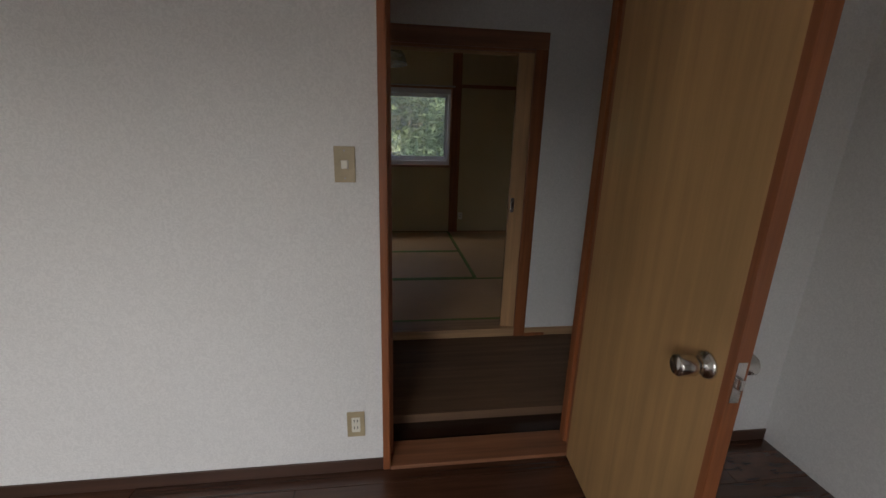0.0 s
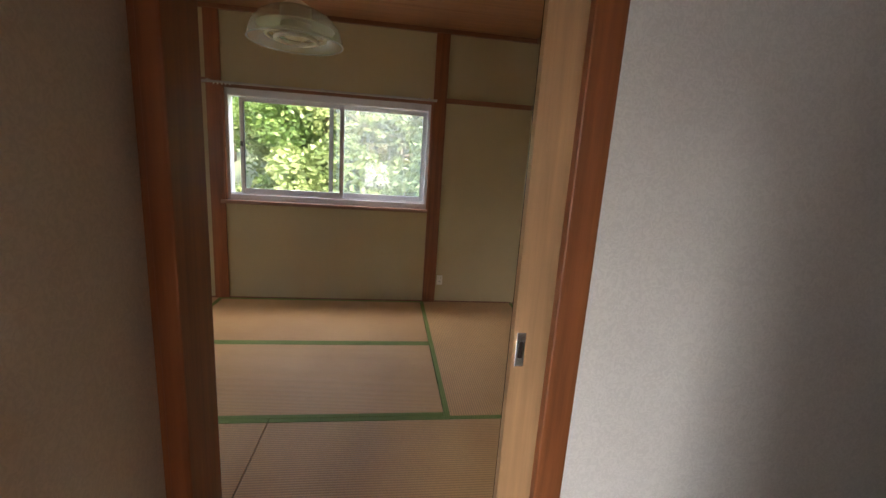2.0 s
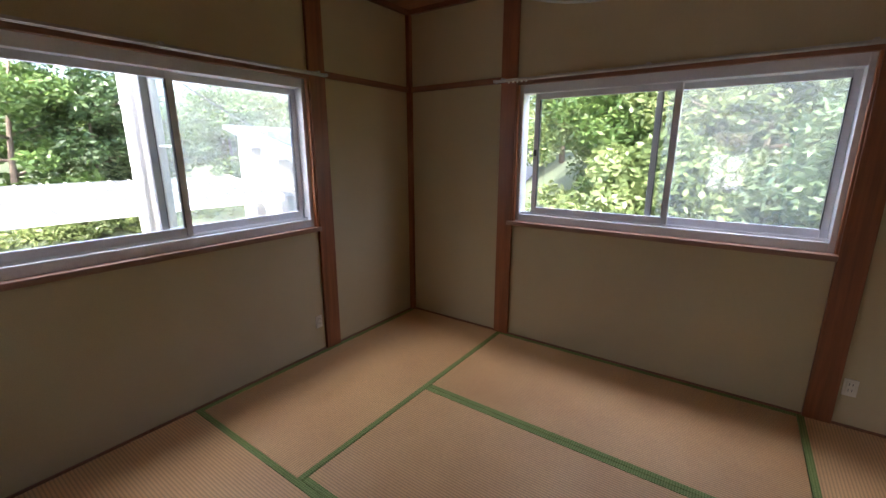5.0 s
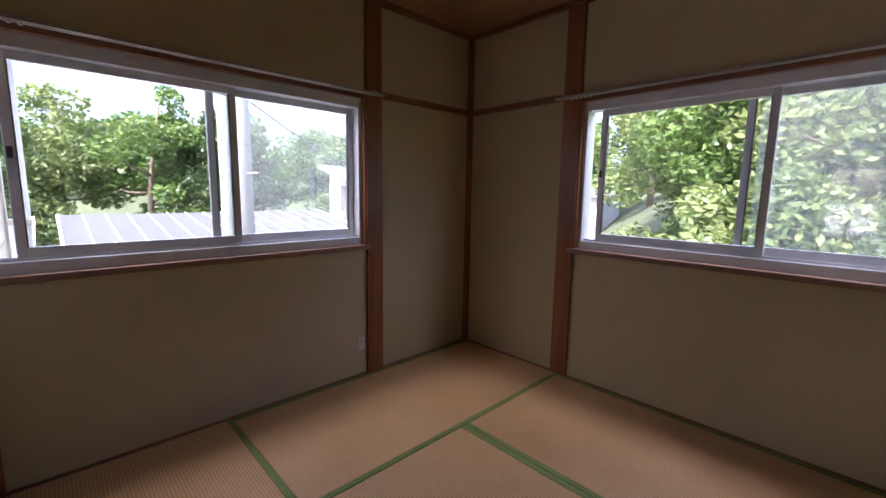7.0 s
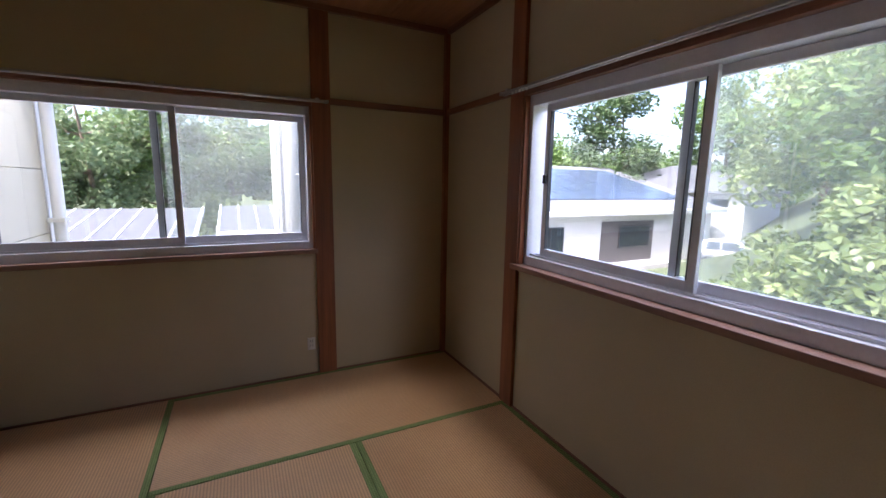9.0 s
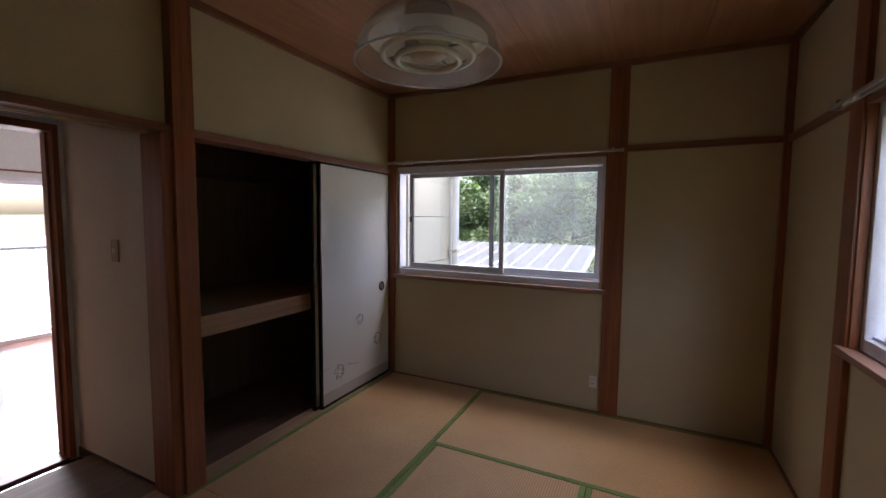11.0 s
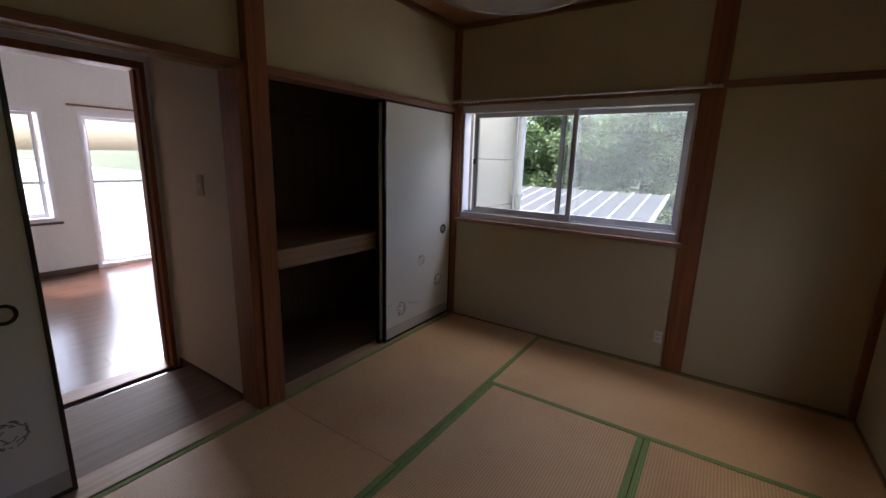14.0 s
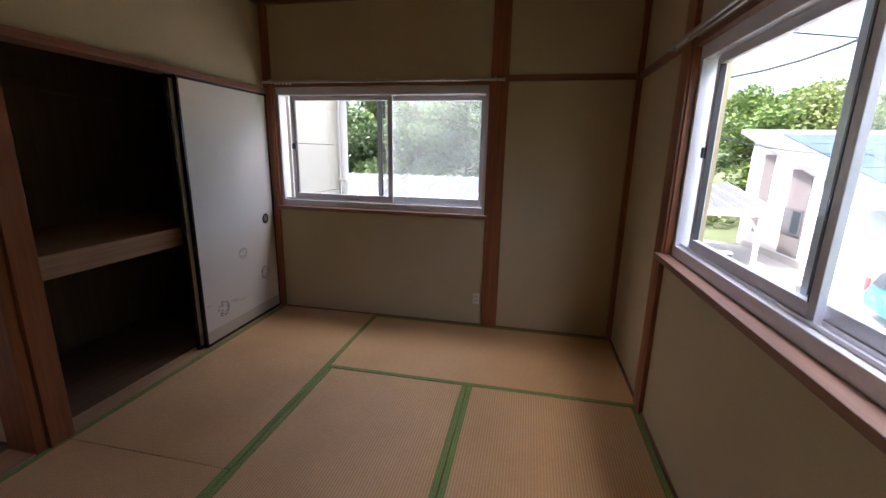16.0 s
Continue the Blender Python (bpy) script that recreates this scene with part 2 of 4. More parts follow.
LEAF_C = leaf_mat("leaf_dark", (0.03, 0.065, 0.025), (0.08, 0.13, 0.045))
LEAF_D = leaf_mat("leaf_grey", (0.09, 0.15, 0.075), (0.23, 0.29, 0.16))


# ---- building helpers ----
def add_box(bm, x0, x1, y0, y1, z0, z1, m=None, bevel=0.0):
    vs = [Vector((x, y, z)) for x in (x0, x1) for y in (y0, y1) for z in (z0, z1)]
    if m is not None:
        vs = [m @ v for v in vs]
    b = [bm.verts.new(v) for v in vs]
    fs = [bm.faces.new([b[i] for i in q]) for q in ((0, 1, 3, 2), (4, 6, 7, 5), (0, 4, 5, 1), (2, 3, 7, 6), (0, 2, 6, 4), (1, 5, 7, 3))]
    if bevel:
        es = list({e for f in fs for e in f.edges})
        bmesh.ops.bevel(bm, geom=es, offset=bevel, segments=2, affect="EDGES", profile=0.5)


def boxes(*bs, bevel=0.0):
    bm = bmesh.new()
    for b in bs:
        add_box(bm, *b, bevel=bevel)
    return bm


def lathe(profile, segs=32):
    """A turned body from (radius, height) pairs."""
    bm = bmesh.new()
    rings = []
    for r, z in profile:
        rings.append([bm.verts.new((r * math.cos(2 * math.pi * i / segs), r * math.sin(2 * math.pi * i / segs), z)) for i in range(segs)])
    for a, b in zip(rings, rings[1:]):
        for i in range(segs):
            bm.faces.new((a[i], a[(i + 1) % segs], b[(i + 1) % segs], b[i]))
    for f in bm.faces:
        f.smooth = True
    return bm


def capped(bm):
    bmesh.ops.holes_fill(bm, edges=bm.edges, sides=0)
    return bm


def tube(pts, radii, segs=8):
    """A round bar through points, its ends closed."""
    bm = bmesh.new()
    pts = [Vector(p) for p in pts]
    rings = []
    for i, p in enumerate(pts):
        d = (pts[min(i + 1, len(pts) - 1)] - pts[max(i - 1, 0)]).normalized()
        q = d.to_track_quat("Z", "Y")
        r = radii[i] if isinstance(radii, (list, tuple)) else radii
        rings.append([bm.verts.new(p + q @ Vector((r * math.cos(2 * math.pi * k / segs), r * math.sin(2 * math.pi * k / segs), 0))) for k in range(segs)])
    for a, b in zip(rings, rings[1:]):
        for k in range(segs):
            f = bm.faces.new((a[k], a[(k + 1) % segs], b[(k + 1) % segs], b[k]))
            f.smooth = True
    bm.faces.new(rings[0][::-1])
    bm.faces.new(rings[-1])
    return bm


def mesh_of(name, bm, material):
    bmesh.ops.recalc_face_normals(bm, faces=bm.faces)
    me = bpy.data.meshes.new(name)
    bm.to_mesh(me)
    bm.free()
    me.materials.append(material)
    return me


def part(name, bm, material, parent, label="", m=None):
    ob = new(name, mesh_of(name, bm, material))
    ob.parent = parent
    if m is not None:
        ob.matrix_basis = m
    if label:
        ob["label"] = label
    return ob


def single(name, bm, material, label="", category="", group="", kind="", m=None):
    ob = new(name, mesh_of(name, bm, material))
    if m is not None:
        ob.matrix_basis = m
    return tagged(ob, label, category, group, kind)


def thing(name, m, label, category, group="", kind=""):
    ob = new(name)
    ob.empty_display_size = 0.1
    ob.matrix_basis = m
    return tagged(ob, label, category, group, kind)


def structure(name, bm, material, label="", category=""):
    return single(name, bm, material, label, category, "", "structure")


# ---- measures of the place ----
XE, YN, ZC = 3.55, 2.70, 2.385       # tatami room
FL = -0.10                            # boarded floors
GZ = -3.1                             # ground outside
T = 0.15                              # wall thickness
NX0, NX1 = 0.94, 2.66                 # north window
WY0, WY1 = 0.045, 1.735                # west window
WZ0, WZ1 = 0.87, 1.785
HW = 1.81                             # hall's west wall
BY0, BY1 = -1.17, -1.05               # wall between hall and white room
SY = -4.40                            # south wall of the white room
BX0, BX1, BZ = -0.62, 1.25, 1.78        # balcony window's opening
DX0, DX1, DZ = 1.852, 2.685, 1.83       # hinged door's opening

# ---- tatami room: walls and ceiling ----
structure("wall_north", boxes((-T, NX0, YN, YN + T, GZ, 2.6), (NX1, XE + T, YN, YN + T, GZ, 2.6), (NX0, NX1, YN, YN + T, GZ, WZ0), (NX0, NX1, YN, YN + T, WZ1, 2.6)), SAND, "sandy olive-beige plaster wall with a wide window", "wall")
structure("wall_west", boxes((-T, 0, WY1, YN, GZ, 2.6), (-T, 0, -0.9, WY0, GZ, 2.6), (-T, 0, WY0, WY1, GZ, WZ0), (-T, 0, WY0, WY1, WZ1, 2.6)), SAND, "sandy olive-beige plaster wall with a sliding window", "wall")
structure("wall_east", boxes((XE, XE + T, -0.12, YN, GZ, 2.6)), SAND, "plain sandy beige plaster wall", "wall")
structure("wall_south", boxes((0, 1.735, -0.085, -0.02, 1.768, 2.6), (1.84, XE, -0.085, -0.02, 1.768, 2.6)), SAND, "sandy plaster wall above the sliding doors", "wall")
bm = bmesh.new()
ys = [-0.02, 0.40, 0.86, 1.32, 1.78, 2.24, YN]
for a, b in zip(ys, ys[1:]):
    add_box(bm, 0, XE, a + 0.002, b - 0.002, ZC, ZC + 0.012)
add_box(bm, 0, XE, -0.02, YN, ZC + 0.013, ZC + 0.05)
structure("ceiling", bm, CEIL, "orange-brown cedar board ceiling", "ceiling")

# posts, rails and mouldings
def post(x0, x1, y0, y1, z1=ZC, label="reddish-brown wooden wall post"):
    return structure("wall_post", boxes((x0, x1, y0, y1, -0.01, z1), bevel=0.003), POST, label, "post")


post(NX0 - 0.115, NX0, YN - 0.022, YN + 0.01)
post(NX1, NX1 + 0.115, YN - 0.022, YN + 0.01)
post(-0.01, 0.022, WY1, WY1 + 0.118)
post(-0.01, 0.035, YN - 0.035, YN + 0.01)
post(-0.01, 0.022, -0.018, WY0)
post(1.735, 1.835, -0.12, 0.03)
post(1.837, 1.882, -0.15, 0.012, 1.73, "reddish-brown sliding door jamb")
post(XE - 0.06, XE + 0.01, -0.075, 0.02, ZC, "reddish-brown corner post")
for nm, b, mt in (
    ("picture_rail", (0.035, NX0 - 0.115, YN - 0.02, YN + 0.005, 1.80, 1.84), RAILX),
    ("picture_rail", (NX1 + 0.115, XE, YN - 0.02, YN + 0.005, 1.80, 1.84), RAILX),
    ("picture_rail", (XE - 0.02, XE + 0.005, 0.02, YN - 0.02, 1.80, 1.84), RAILY),
    ("picture_rail", (-0.005, 0.02, WY1 + 0.118, YN - 0.035, 1.80, 1.84), RAILY),
    ("cornice", (0.035, XE, YN - 0.03, YN + 0.005, ZC - 0.035, ZC), RAILX),
    ("cornice", (-0.005, 0.03, -0.02, YN - 0.035, ZC - 0.035, ZC), RAILY),
    ("cornice", (XE - 0.03, XE + 0.005, 0.02, YN - 0.03, ZC - 0.035, ZC), RAILY),
    ("cornice", (0.03, 1.735, -0.025, 0.01, ZC - 0.035, ZC), RAILX),
    ("cornice", (1.835, XE - 0.085, -0.025, 0.01, ZC - 0.035, ZC), RAILX),
    ("floor_edging", (0.02, XE - 0.02, YN - 0.012, YN + 0.003, -0.01, 0.006), RAILX),
    ("floor_edging", (-0.003, 0.012, 0.03, YN - 0.012, -0.01, 0.006), RAILY),
    ("floor_edging", (XE - 0.012, XE + 0.003, 0.02, YN - 0.012, -0.01, 0.006), RAILY),
    ("door_head", (0.022, 1.735, -0.12, 0.012, 1.728, 1.768), RAILX),
    ("door_head", (1.835, XE - 0.06, -0.12, 0.012, 1.732, 1.768), RAILX),
    ("door_track", (0.0, 1.735, -0.10, 0.012, -0.02, 0.004), PALEX),
    ("door_track", (1.882, XE - 0.06, -0.145, 0.010, -0.10, 0.003), PALEX),
):
    structure(nm, boxes(b, bevel=0.003), mt, "reddish-brown wooden " + nm.replace("_", " "), "trim")
bm = boxes((1.90, XE - 0.09, -0.055, -0.047, 1.722, 1.731), (1.90, XE - 0.09, -0.095, -0.087, 1.722, 1.731))
structure("head_groove", bm, PALEX, "pale worn groove strip of the door head", "trim")

# tatami mats on a sub floor
structure("floor", boxes((-T, XE + T, -0.9, YN + T, -0.3, -0.055)), PLYX, "boarded sub floor under the mats", "floor")
MATS = [(0.012, 0.887, 0.88, YN - 0.012, "y"), (0.887, 2.64, 1.76, YN - 0.012, "x"), (0.887, 2.64, 0.88, 1.76, "x"),
        (2.64, XE - 0.012, 0.88, YN - 0.012, "y"), (0.012, 1.765, 0.012, 0.88, "x"), (1.765, XE - 0.012, 0.012, 0.88, "x")]
for x0, x1, y0, y1, a in MATS:
    w, d, g = x1 - x0, y1 - y0, 0.0015
    mat_ob = thing("tatami_mat", pose(x0, y0, -0.055), "worn golden-brown rush tatami mat with green cloth borders", "tatami mat", "tatami mats of the room")
    h = 0.031
    if a == "x":
        part("rush_surface", boxes((g, w - g, h, d - h, 0, 0.053), bevel=0.003), RUSHX, mat_ob)
        part("border", boxes((g, w - g, g, h, 0, 0.0545), bevel=0.002), HERI, mat_ob, "green patterned cloth border")
        part("border", boxes((g, w - g, d - h, d - g, 0, 0.0545), bevel=0.002), HERI, mat_ob, "green patterned cloth border")
    else:
        part("rush_surface", boxes((h, w - h, g, d - g, 0, 0.053), bevel=0.003), RUSHY, mat_ob)
        part("border", boxes((g, h, g, d - g, 0, 0.0545), bevel=0.002), HERI, mat_ob, "green patterned cloth border")
        part("border", boxes((w - h, w - g, g, d - g, 0, 0.0545), bevel=0.002), HERI, mat_ob, "green patterned cloth border")


# ---- sliding windows ----
def sash(parent, x0, x1, y, z0, z1, pane, latch=True):
    s, d = 0.032, 0.022
    ob = part("sash", boxes((x0, x0 + s, y, y + d, z0, z1), (x1 - s, x1, y, y + d, z0, z1), (x0 + s, x1 - s, y, y + d, z0, z0 + 0.05), (x0 + s, x1 - s, y, y + d, z1 - 0.035, z1), bevel=0.002), ALU, parent)
    pn = part("pane", boxes((x0 + s - 0.004, x1 - s + 0.004, y + 0.009, y + 0.014, z0 + 0.046, z1 - 0.031)), pane, ob)
    pn.visible_shadow = False
    part("seal", boxes((x0 + s, x0 + s + 0.004, y - 0.001, y + d, z0 + 0.05, z1 - 0.035), (x1 - s - 0.004, x1 - s, y - 0.001, y + d, z0 + 0.05, z1 - 0.035)), ALUD, ob, "dark rubber seal")
    if latch:
        zc = (z0 + z1) / 2 + 0.02
        part("latch", boxes((x0 + 0.006, x0 + 0.024, y - 0.014, y + 0.001, zc - 0.022, zc + 0.022), bevel=0.003), ALUD, ob, "small black finger latch")
    return ob


def sliding_window(name, m, w, z0, z1, gap, label):
    """x runs along the opening, y outwards."""
    ob = thing(name, m, label, "window", "", "structure")
    f = 0.035
    part("window_frame", boxes((0, f, 0.02, 0.12, z0, z1), (w - f, w, 0.02, 0.12, z0, z1), (f, w - f, 0.02, 0.12, z0, z0 + 0.05), (f, w - f, 0.02, 0.12, z1 - 0.06, z1), bevel=0.003), ALU, ob)
    part("window_rail", boxes((f, w - f, 0.045, 0.05, z0 + 0.05, z0 + 0.062), (f, w - f, 0.078, 0.083, z0 + 0.05, z0 + 0.062)), ALU, ob)
    mid = w * 0.53
    sash(ob, f + gap, mid + 0.08 * 0.7, 0.052, z0 + 0.052, z1 - 0.062, GLASS)
    sash(ob, mid - 0.075, w - f - 0.002, 0.086, z0 + 0.052, z1 - 0.062, GLASS, False)
    sc = part("insect_screen", boxes((mid - 0.02, w - f - 0.03, 0.112, 0.1125, z0 + 0.06, z1 - 0.07)), SCREEN, ob, "dusty grey insect screen")
    sc.visible_shadow = False
    return ob


nwin = sliding_window("window_1", pose(NX0, YN + 0.0, 0), NX1 - NX0, WZ0, WZ1, 0.075, "aluminium sliding window, one sash slid slightly open")
wwin = sliding_window("window_2", pose(0, WY0, 0, 0, 0, 90), WY1 - WY0, WZ0, WZ1, 0.075, "aluminium sliding window with a dusty screen on one half")
for nm, b, mt in (
    ("window_sill", (NX0 - 0.03, NX1, YN - 0.045, YN + 0.02, WZ0 - 0.028, WZ0 + 0.001), SILLX),
    ("window_sill", (-0.02, 0.03, WY0, WY1 + 0.012, WZ0 - 0.028, WZ0 + 0.001), SILLY),
    ("window_head", (NX0, NX1, YN - 0.016, YN + 0.02, WZ1 - 0.005, WZ1 + 0.022), RAILX),
    ("window_head", (-0.02, 0.014, WY0, WY1, WZ1 - 0.005, WZ1 + 0.022), RAILY),
    ("window_jamb", (NX0 - 0.001, NX0 + 0.012, YN - 0.012, YN + 0.02, WZ0, WZ1), POST),
    ("window_jamb", (NX1 - 0.012, NX1 + 0.001, YN - 0.012, YN + 0.02, WZ0, WZ1), POST),
    ("window_jamb", (-0.02, 0.012, WY1 - 0.012, WY1 + 0.001, WZ0, WZ1), POST),
    ("window_jamb", (-0.02, 0.012, WY0 - 0.001, WY0 + 0.012, WZ0, WZ1), POST),
):
    structure(nm, boxes(b, bevel=0.003), mt, "worn reddish-brown wooden " + nm.replace("_", " "), "trim")


def curtain_rail(m, length):
    ob = thing("curtain_rail", m, "thin tarnished metal curtain rail without curtains", "curtain rail", "curtain rails")
    part("rail", boxes((0, length, -0.006, 0.006, -0.007, 0.007), (0, length, -0.034, -0.022, -0.007, 0.007), bevel=0.002), STEEL, ob)
    for x in (0.06, length / 2, length - 0.06):
        part("bracket", boxes((x - 0.009, x + 0.009, -0.038, 0.04, 0.005, 0.016), bevel=0.002), STEEL, ob)
    for x in (0.0, length):
        part("end_cap", boxes((x - 0.008, x + 0.008, -0.037, 0.009, -0.009, 0.009), bevel=0.003), STEEL, ob)
    for i in range(5):
        part("glider", boxes((0.1 + i * 0.03, 0.112 + i * 0.03, -0.032, -0.024, -0.02, -0.004), bevel=0.002), IVORY, ob, "small pale plastic glider")


curtain_rail(pose(NX0 - 0.14, YN - 0.04, WZ1 + 0.022), NX1 - NX0 + 0.16)
curtain_rail(pose(0.04, WY0 - 0.03, WZ1 + 0.022, 0, 0, 90), WY1 - WY0 + 0.12)


# ---- fusuma sliding doors ----
def fusuma(m, w, h, decos, pull_x, label, pale_edge=False):
    ob = thing("sliding_door", m, label, "sliding door", "paper sliding doors")
    part("panel", boxes((0.014, w - 0.014, 0.004, 0.020, 0.014, h - 0.014)), FUSUMA, ob)
    part("stained_foot", boxes((0.014, w - 0.014, 0.0195, 0.0205, 0.014, 0.10)), FUSUMAD, ob, "dingy stained paper at the foot")
    rb0 = 0.019 if pale_edge else 0.0
    part("rim", boxes((0, 0.016, rb0, 0.026, 0, h), (w - 0.016, w, rb0, 0.026, 0, h), (0.016, w - 0.016, rb0, 0.026, 0, 0.018), (0.016, w - 0.016, rb0, 0.026, h - 0.018, h), bevel=0.002), LACQ, ob, "black lacquered rim")
    if pale_edge:
        part("back_board", boxes((0, w, -0.008, 0.0035, 0, h), (0, 0.013, 0.0035, 0.0185, 0, h), bevel=0.0), PALE, ob, "pale cedar back board")
    pm = pose(pull_x, 0.0205, 0.775, -90)
    pull = part("finger_pull", lathe([(0.036, 0.0), (0.038, 0.004), (0.036, 0.006), (0.028, 0.004), (0.026, 0.001), (0.0005, 0.001)], 28), LACQ, ob, "round dark finger pull", pm)
    part("pull_cup", lathe([(0.025, 0.0015), (0.012, 0.0022), (0.0005, 0.002)], 20), STEEL, pull)
    rnd = random.Random(int(w * 1000))
    for x, z, r in decos:
        bm = bmesh.new()
        for i in range(46):
            a0, rr = rnd.uniform(0, 2 * math.pi), r * math.sqrt(rnd.uniform(0.12, 1))
            if i < 26:
                rr = r * rnd.uniform(0.85, 1.0)
            ln, wd = r * rnd.uniform(0.10, 0.26), r * 0.08
            mm = Matrix.Translation((x + rr * math.cos(a0), 0, z + rr * math.sin(a0))) @ Matrix.Rotation(-a0 + rnd.uniform(0.9, 2.2), 4, "Y")
            add_box(bm, -ln, ln, 0.0203, 0.0208 + 0.0003 * rnd.random(), -wd / 2, wd / 2, mm)
        part("printed_roundel", bm, INK, ob, "faded grey printed floral roundel")
    for i in range(6):
        x, z, r = decos[0]
        bx = x - 0.16 * (1 if i < 3 else -1) + rnd.uniform(-0.05, 0.05)
        if 0.05 < bx < w - 0.05:
            bm = boxes((bx - 0.03, bx + 0.03, 0.0203, 0.0208, z + i * 0.012, z + 0.003 + i * 0.012))
            part("printed_streak", bm, INK, ob)
    return ob


# local x runs along +x; the papered face looks north
fusuma(pose(2.625, -0.10, 0.004), 0.835, 1.727, [(0.644, 0.225, 0.055), (0.155, 0.33, 0.052), (0.40, 0.557, 0.045)], 0.108, "cream paper sliding door with faded roundels, half drawn", True)
fusuma(pose(0.014, -0.028, 0.004), 0.852, 1.726, [(0.664, 0.215, 0.055), (0.178, 0.343, 0.050), (0.417, 0.555, 0.042)], 0.122, "cream paper closet door with faded roundels, stained at the foot")
fusuma(pose(0.05, -0.062, 0.004), 0.85, 1.722, [(0.664, 0.215, 0.055)], 0.122, "cream paper closet door slid behind the other")
lock = thing("door_catch", pose(2.645, -0.108, 0.845), "small chrome catch plate on a sliding door edge", "catch")
part("plate", boxes((-0.012, 0.012, -0.003, 0.001, -0.045, 0.045), bevel=0.001), CHROME, lock)
part("recess", boxes((-0.005, 0.005, -0.004, -0.0025, -0.022, 0.022)), LACQ, lock, "dark recess")
structure("door_jamb", boxes((2.71, 2.785, -0.15, -0.121, -0.10, 1.745), bevel=0.004), POST, "reddish-brown door jamb on the hall side", "trim")
structure("door_casing", boxes((1.84, 2.785, -0.15, -0.121, 1.745, 1.835), bevel=0.003), RAILX, "reddish-brown door casing over the opening", "trim")

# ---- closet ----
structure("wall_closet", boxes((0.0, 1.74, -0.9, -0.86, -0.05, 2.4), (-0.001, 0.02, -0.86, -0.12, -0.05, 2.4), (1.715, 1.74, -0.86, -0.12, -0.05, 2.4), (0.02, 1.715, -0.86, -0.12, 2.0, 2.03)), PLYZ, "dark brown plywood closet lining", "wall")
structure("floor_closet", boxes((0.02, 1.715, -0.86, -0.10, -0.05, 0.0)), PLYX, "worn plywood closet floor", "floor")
shelf = thing("closet_shelf", pose(0.02, -0.86, 0.71), "deep wooden closet shelf with a heavy front beam", "shelf")
part("board", boxes((0, 1.695, 0.001, 0.72, 0.085, 0.105), bevel=0.002), SHELFX, shelf)
part("front_beam", boxes((0, 1.695, 0.72, 0.76, 0, 0.115), bevel=0.004), SHELFX, shelf)
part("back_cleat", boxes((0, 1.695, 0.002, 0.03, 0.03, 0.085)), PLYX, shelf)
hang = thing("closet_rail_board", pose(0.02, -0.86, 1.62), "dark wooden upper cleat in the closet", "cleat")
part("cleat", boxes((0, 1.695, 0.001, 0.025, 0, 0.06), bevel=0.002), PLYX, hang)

# ---- hall and stairwell ----
structure("wall_hall_west", boxes((1.74, HW, BY1, -0.12, FL - 0.2, 2.4)), HALLP, "beige papered hall wall", "wall")
structure("wall_hall_north", boxes((2.785, 5.1, -0.14, -0.121, GZ, 2.4), (1.84, 2.785, -0.14, -0.121, 1.835, 2.4)), WHITEP, "white papered stairwell wall", "wall")
structure("wall_hall_south", boxes((-0.95, DX0, BY0, BY1, FL - 0.3, 2.4), (DX1, 5.1, BY0, BY1, GZ, 2.4), (DX0, DX1, BY0, BY1, DZ, 2.4)), WHITEP, "white embossed wallpaper wall with a door opening", "wall")
structure("wall_stair_east", boxes((5.0, 5.1, BY1, -0.12, GZ, 2.4)), WHITEP, "white papered end wall of the stairwell", "wall")
structure("ceiling_hall", boxes((1.74, 5.1, BY0, -0.086, 2.4, 2.44)), WHITEC, "white papered hall ceiling", "ceiling")
structure("baseboard", boxes((HW, HW + 0.008, BY1, -0.135, FL, FL + 0.055), bevel=0.002), BASEB, "dark brown hall baseboard", "baseboard")
structure("baseboard", boxes((2.785, 2.925, -0.152, -0.14, FL - 0.02, FL + 0.065), bevel=0.002), POST, "reddish-brown baseboard end beside the stairs", "baseboard")
bm = bmesh.new()
v = [bm.verts.new(p) for p in ((2.925, -0.139, FL + 0.03), (4.9, -0.139, FL - 1.65), (4.9, -0.139, FL - 1.85), (2.925, -0.139, FL - 0.17), (2.925, -0.152, FL + 0.03), (4.9, -0.152, FL - 1.65), (4.9, -0.152, FL - 1.85), (2.925, -0.152, FL - 0.17))]
for q in ((0, 1, 2, 3), (4, 7, 6, 5), (0, 4, 5, 1), (3, 2, 6, 7), (0, 3, 7, 4), (1, 5, 6, 2)):
    bm.faces.new([v[i] for i in q])
structure("baseboard", bm, BASEB, "dark sloping skirting along the stairs", "baseboard")
stairs = thing("staircase", pose(2.855, -0.59, FL), "dark brown wooden stairs leading down", "stairs", "", "structure")
part("nosing", boxes((-0.07, 0.012, -0.46, 0.44, -0.03, 0.004), bevel=0.004), POST, stairs, "reddish-brown landing edge")
for i in range(9):
    x = 0.0 + i * 0.22
    part("tread", boxes((x, x + 0.25, -0.46, 0.44, -0.19 * (i + 1) - 0.03, -0.19 * (i + 1)), bevel=0.003), BASEB, stairs)
    part("riser", boxes((x, x + 0.015, -0.46, 0.44, -0.19 * (i + 1), -0.19 * i - 0.03)), BASEB, stairs)

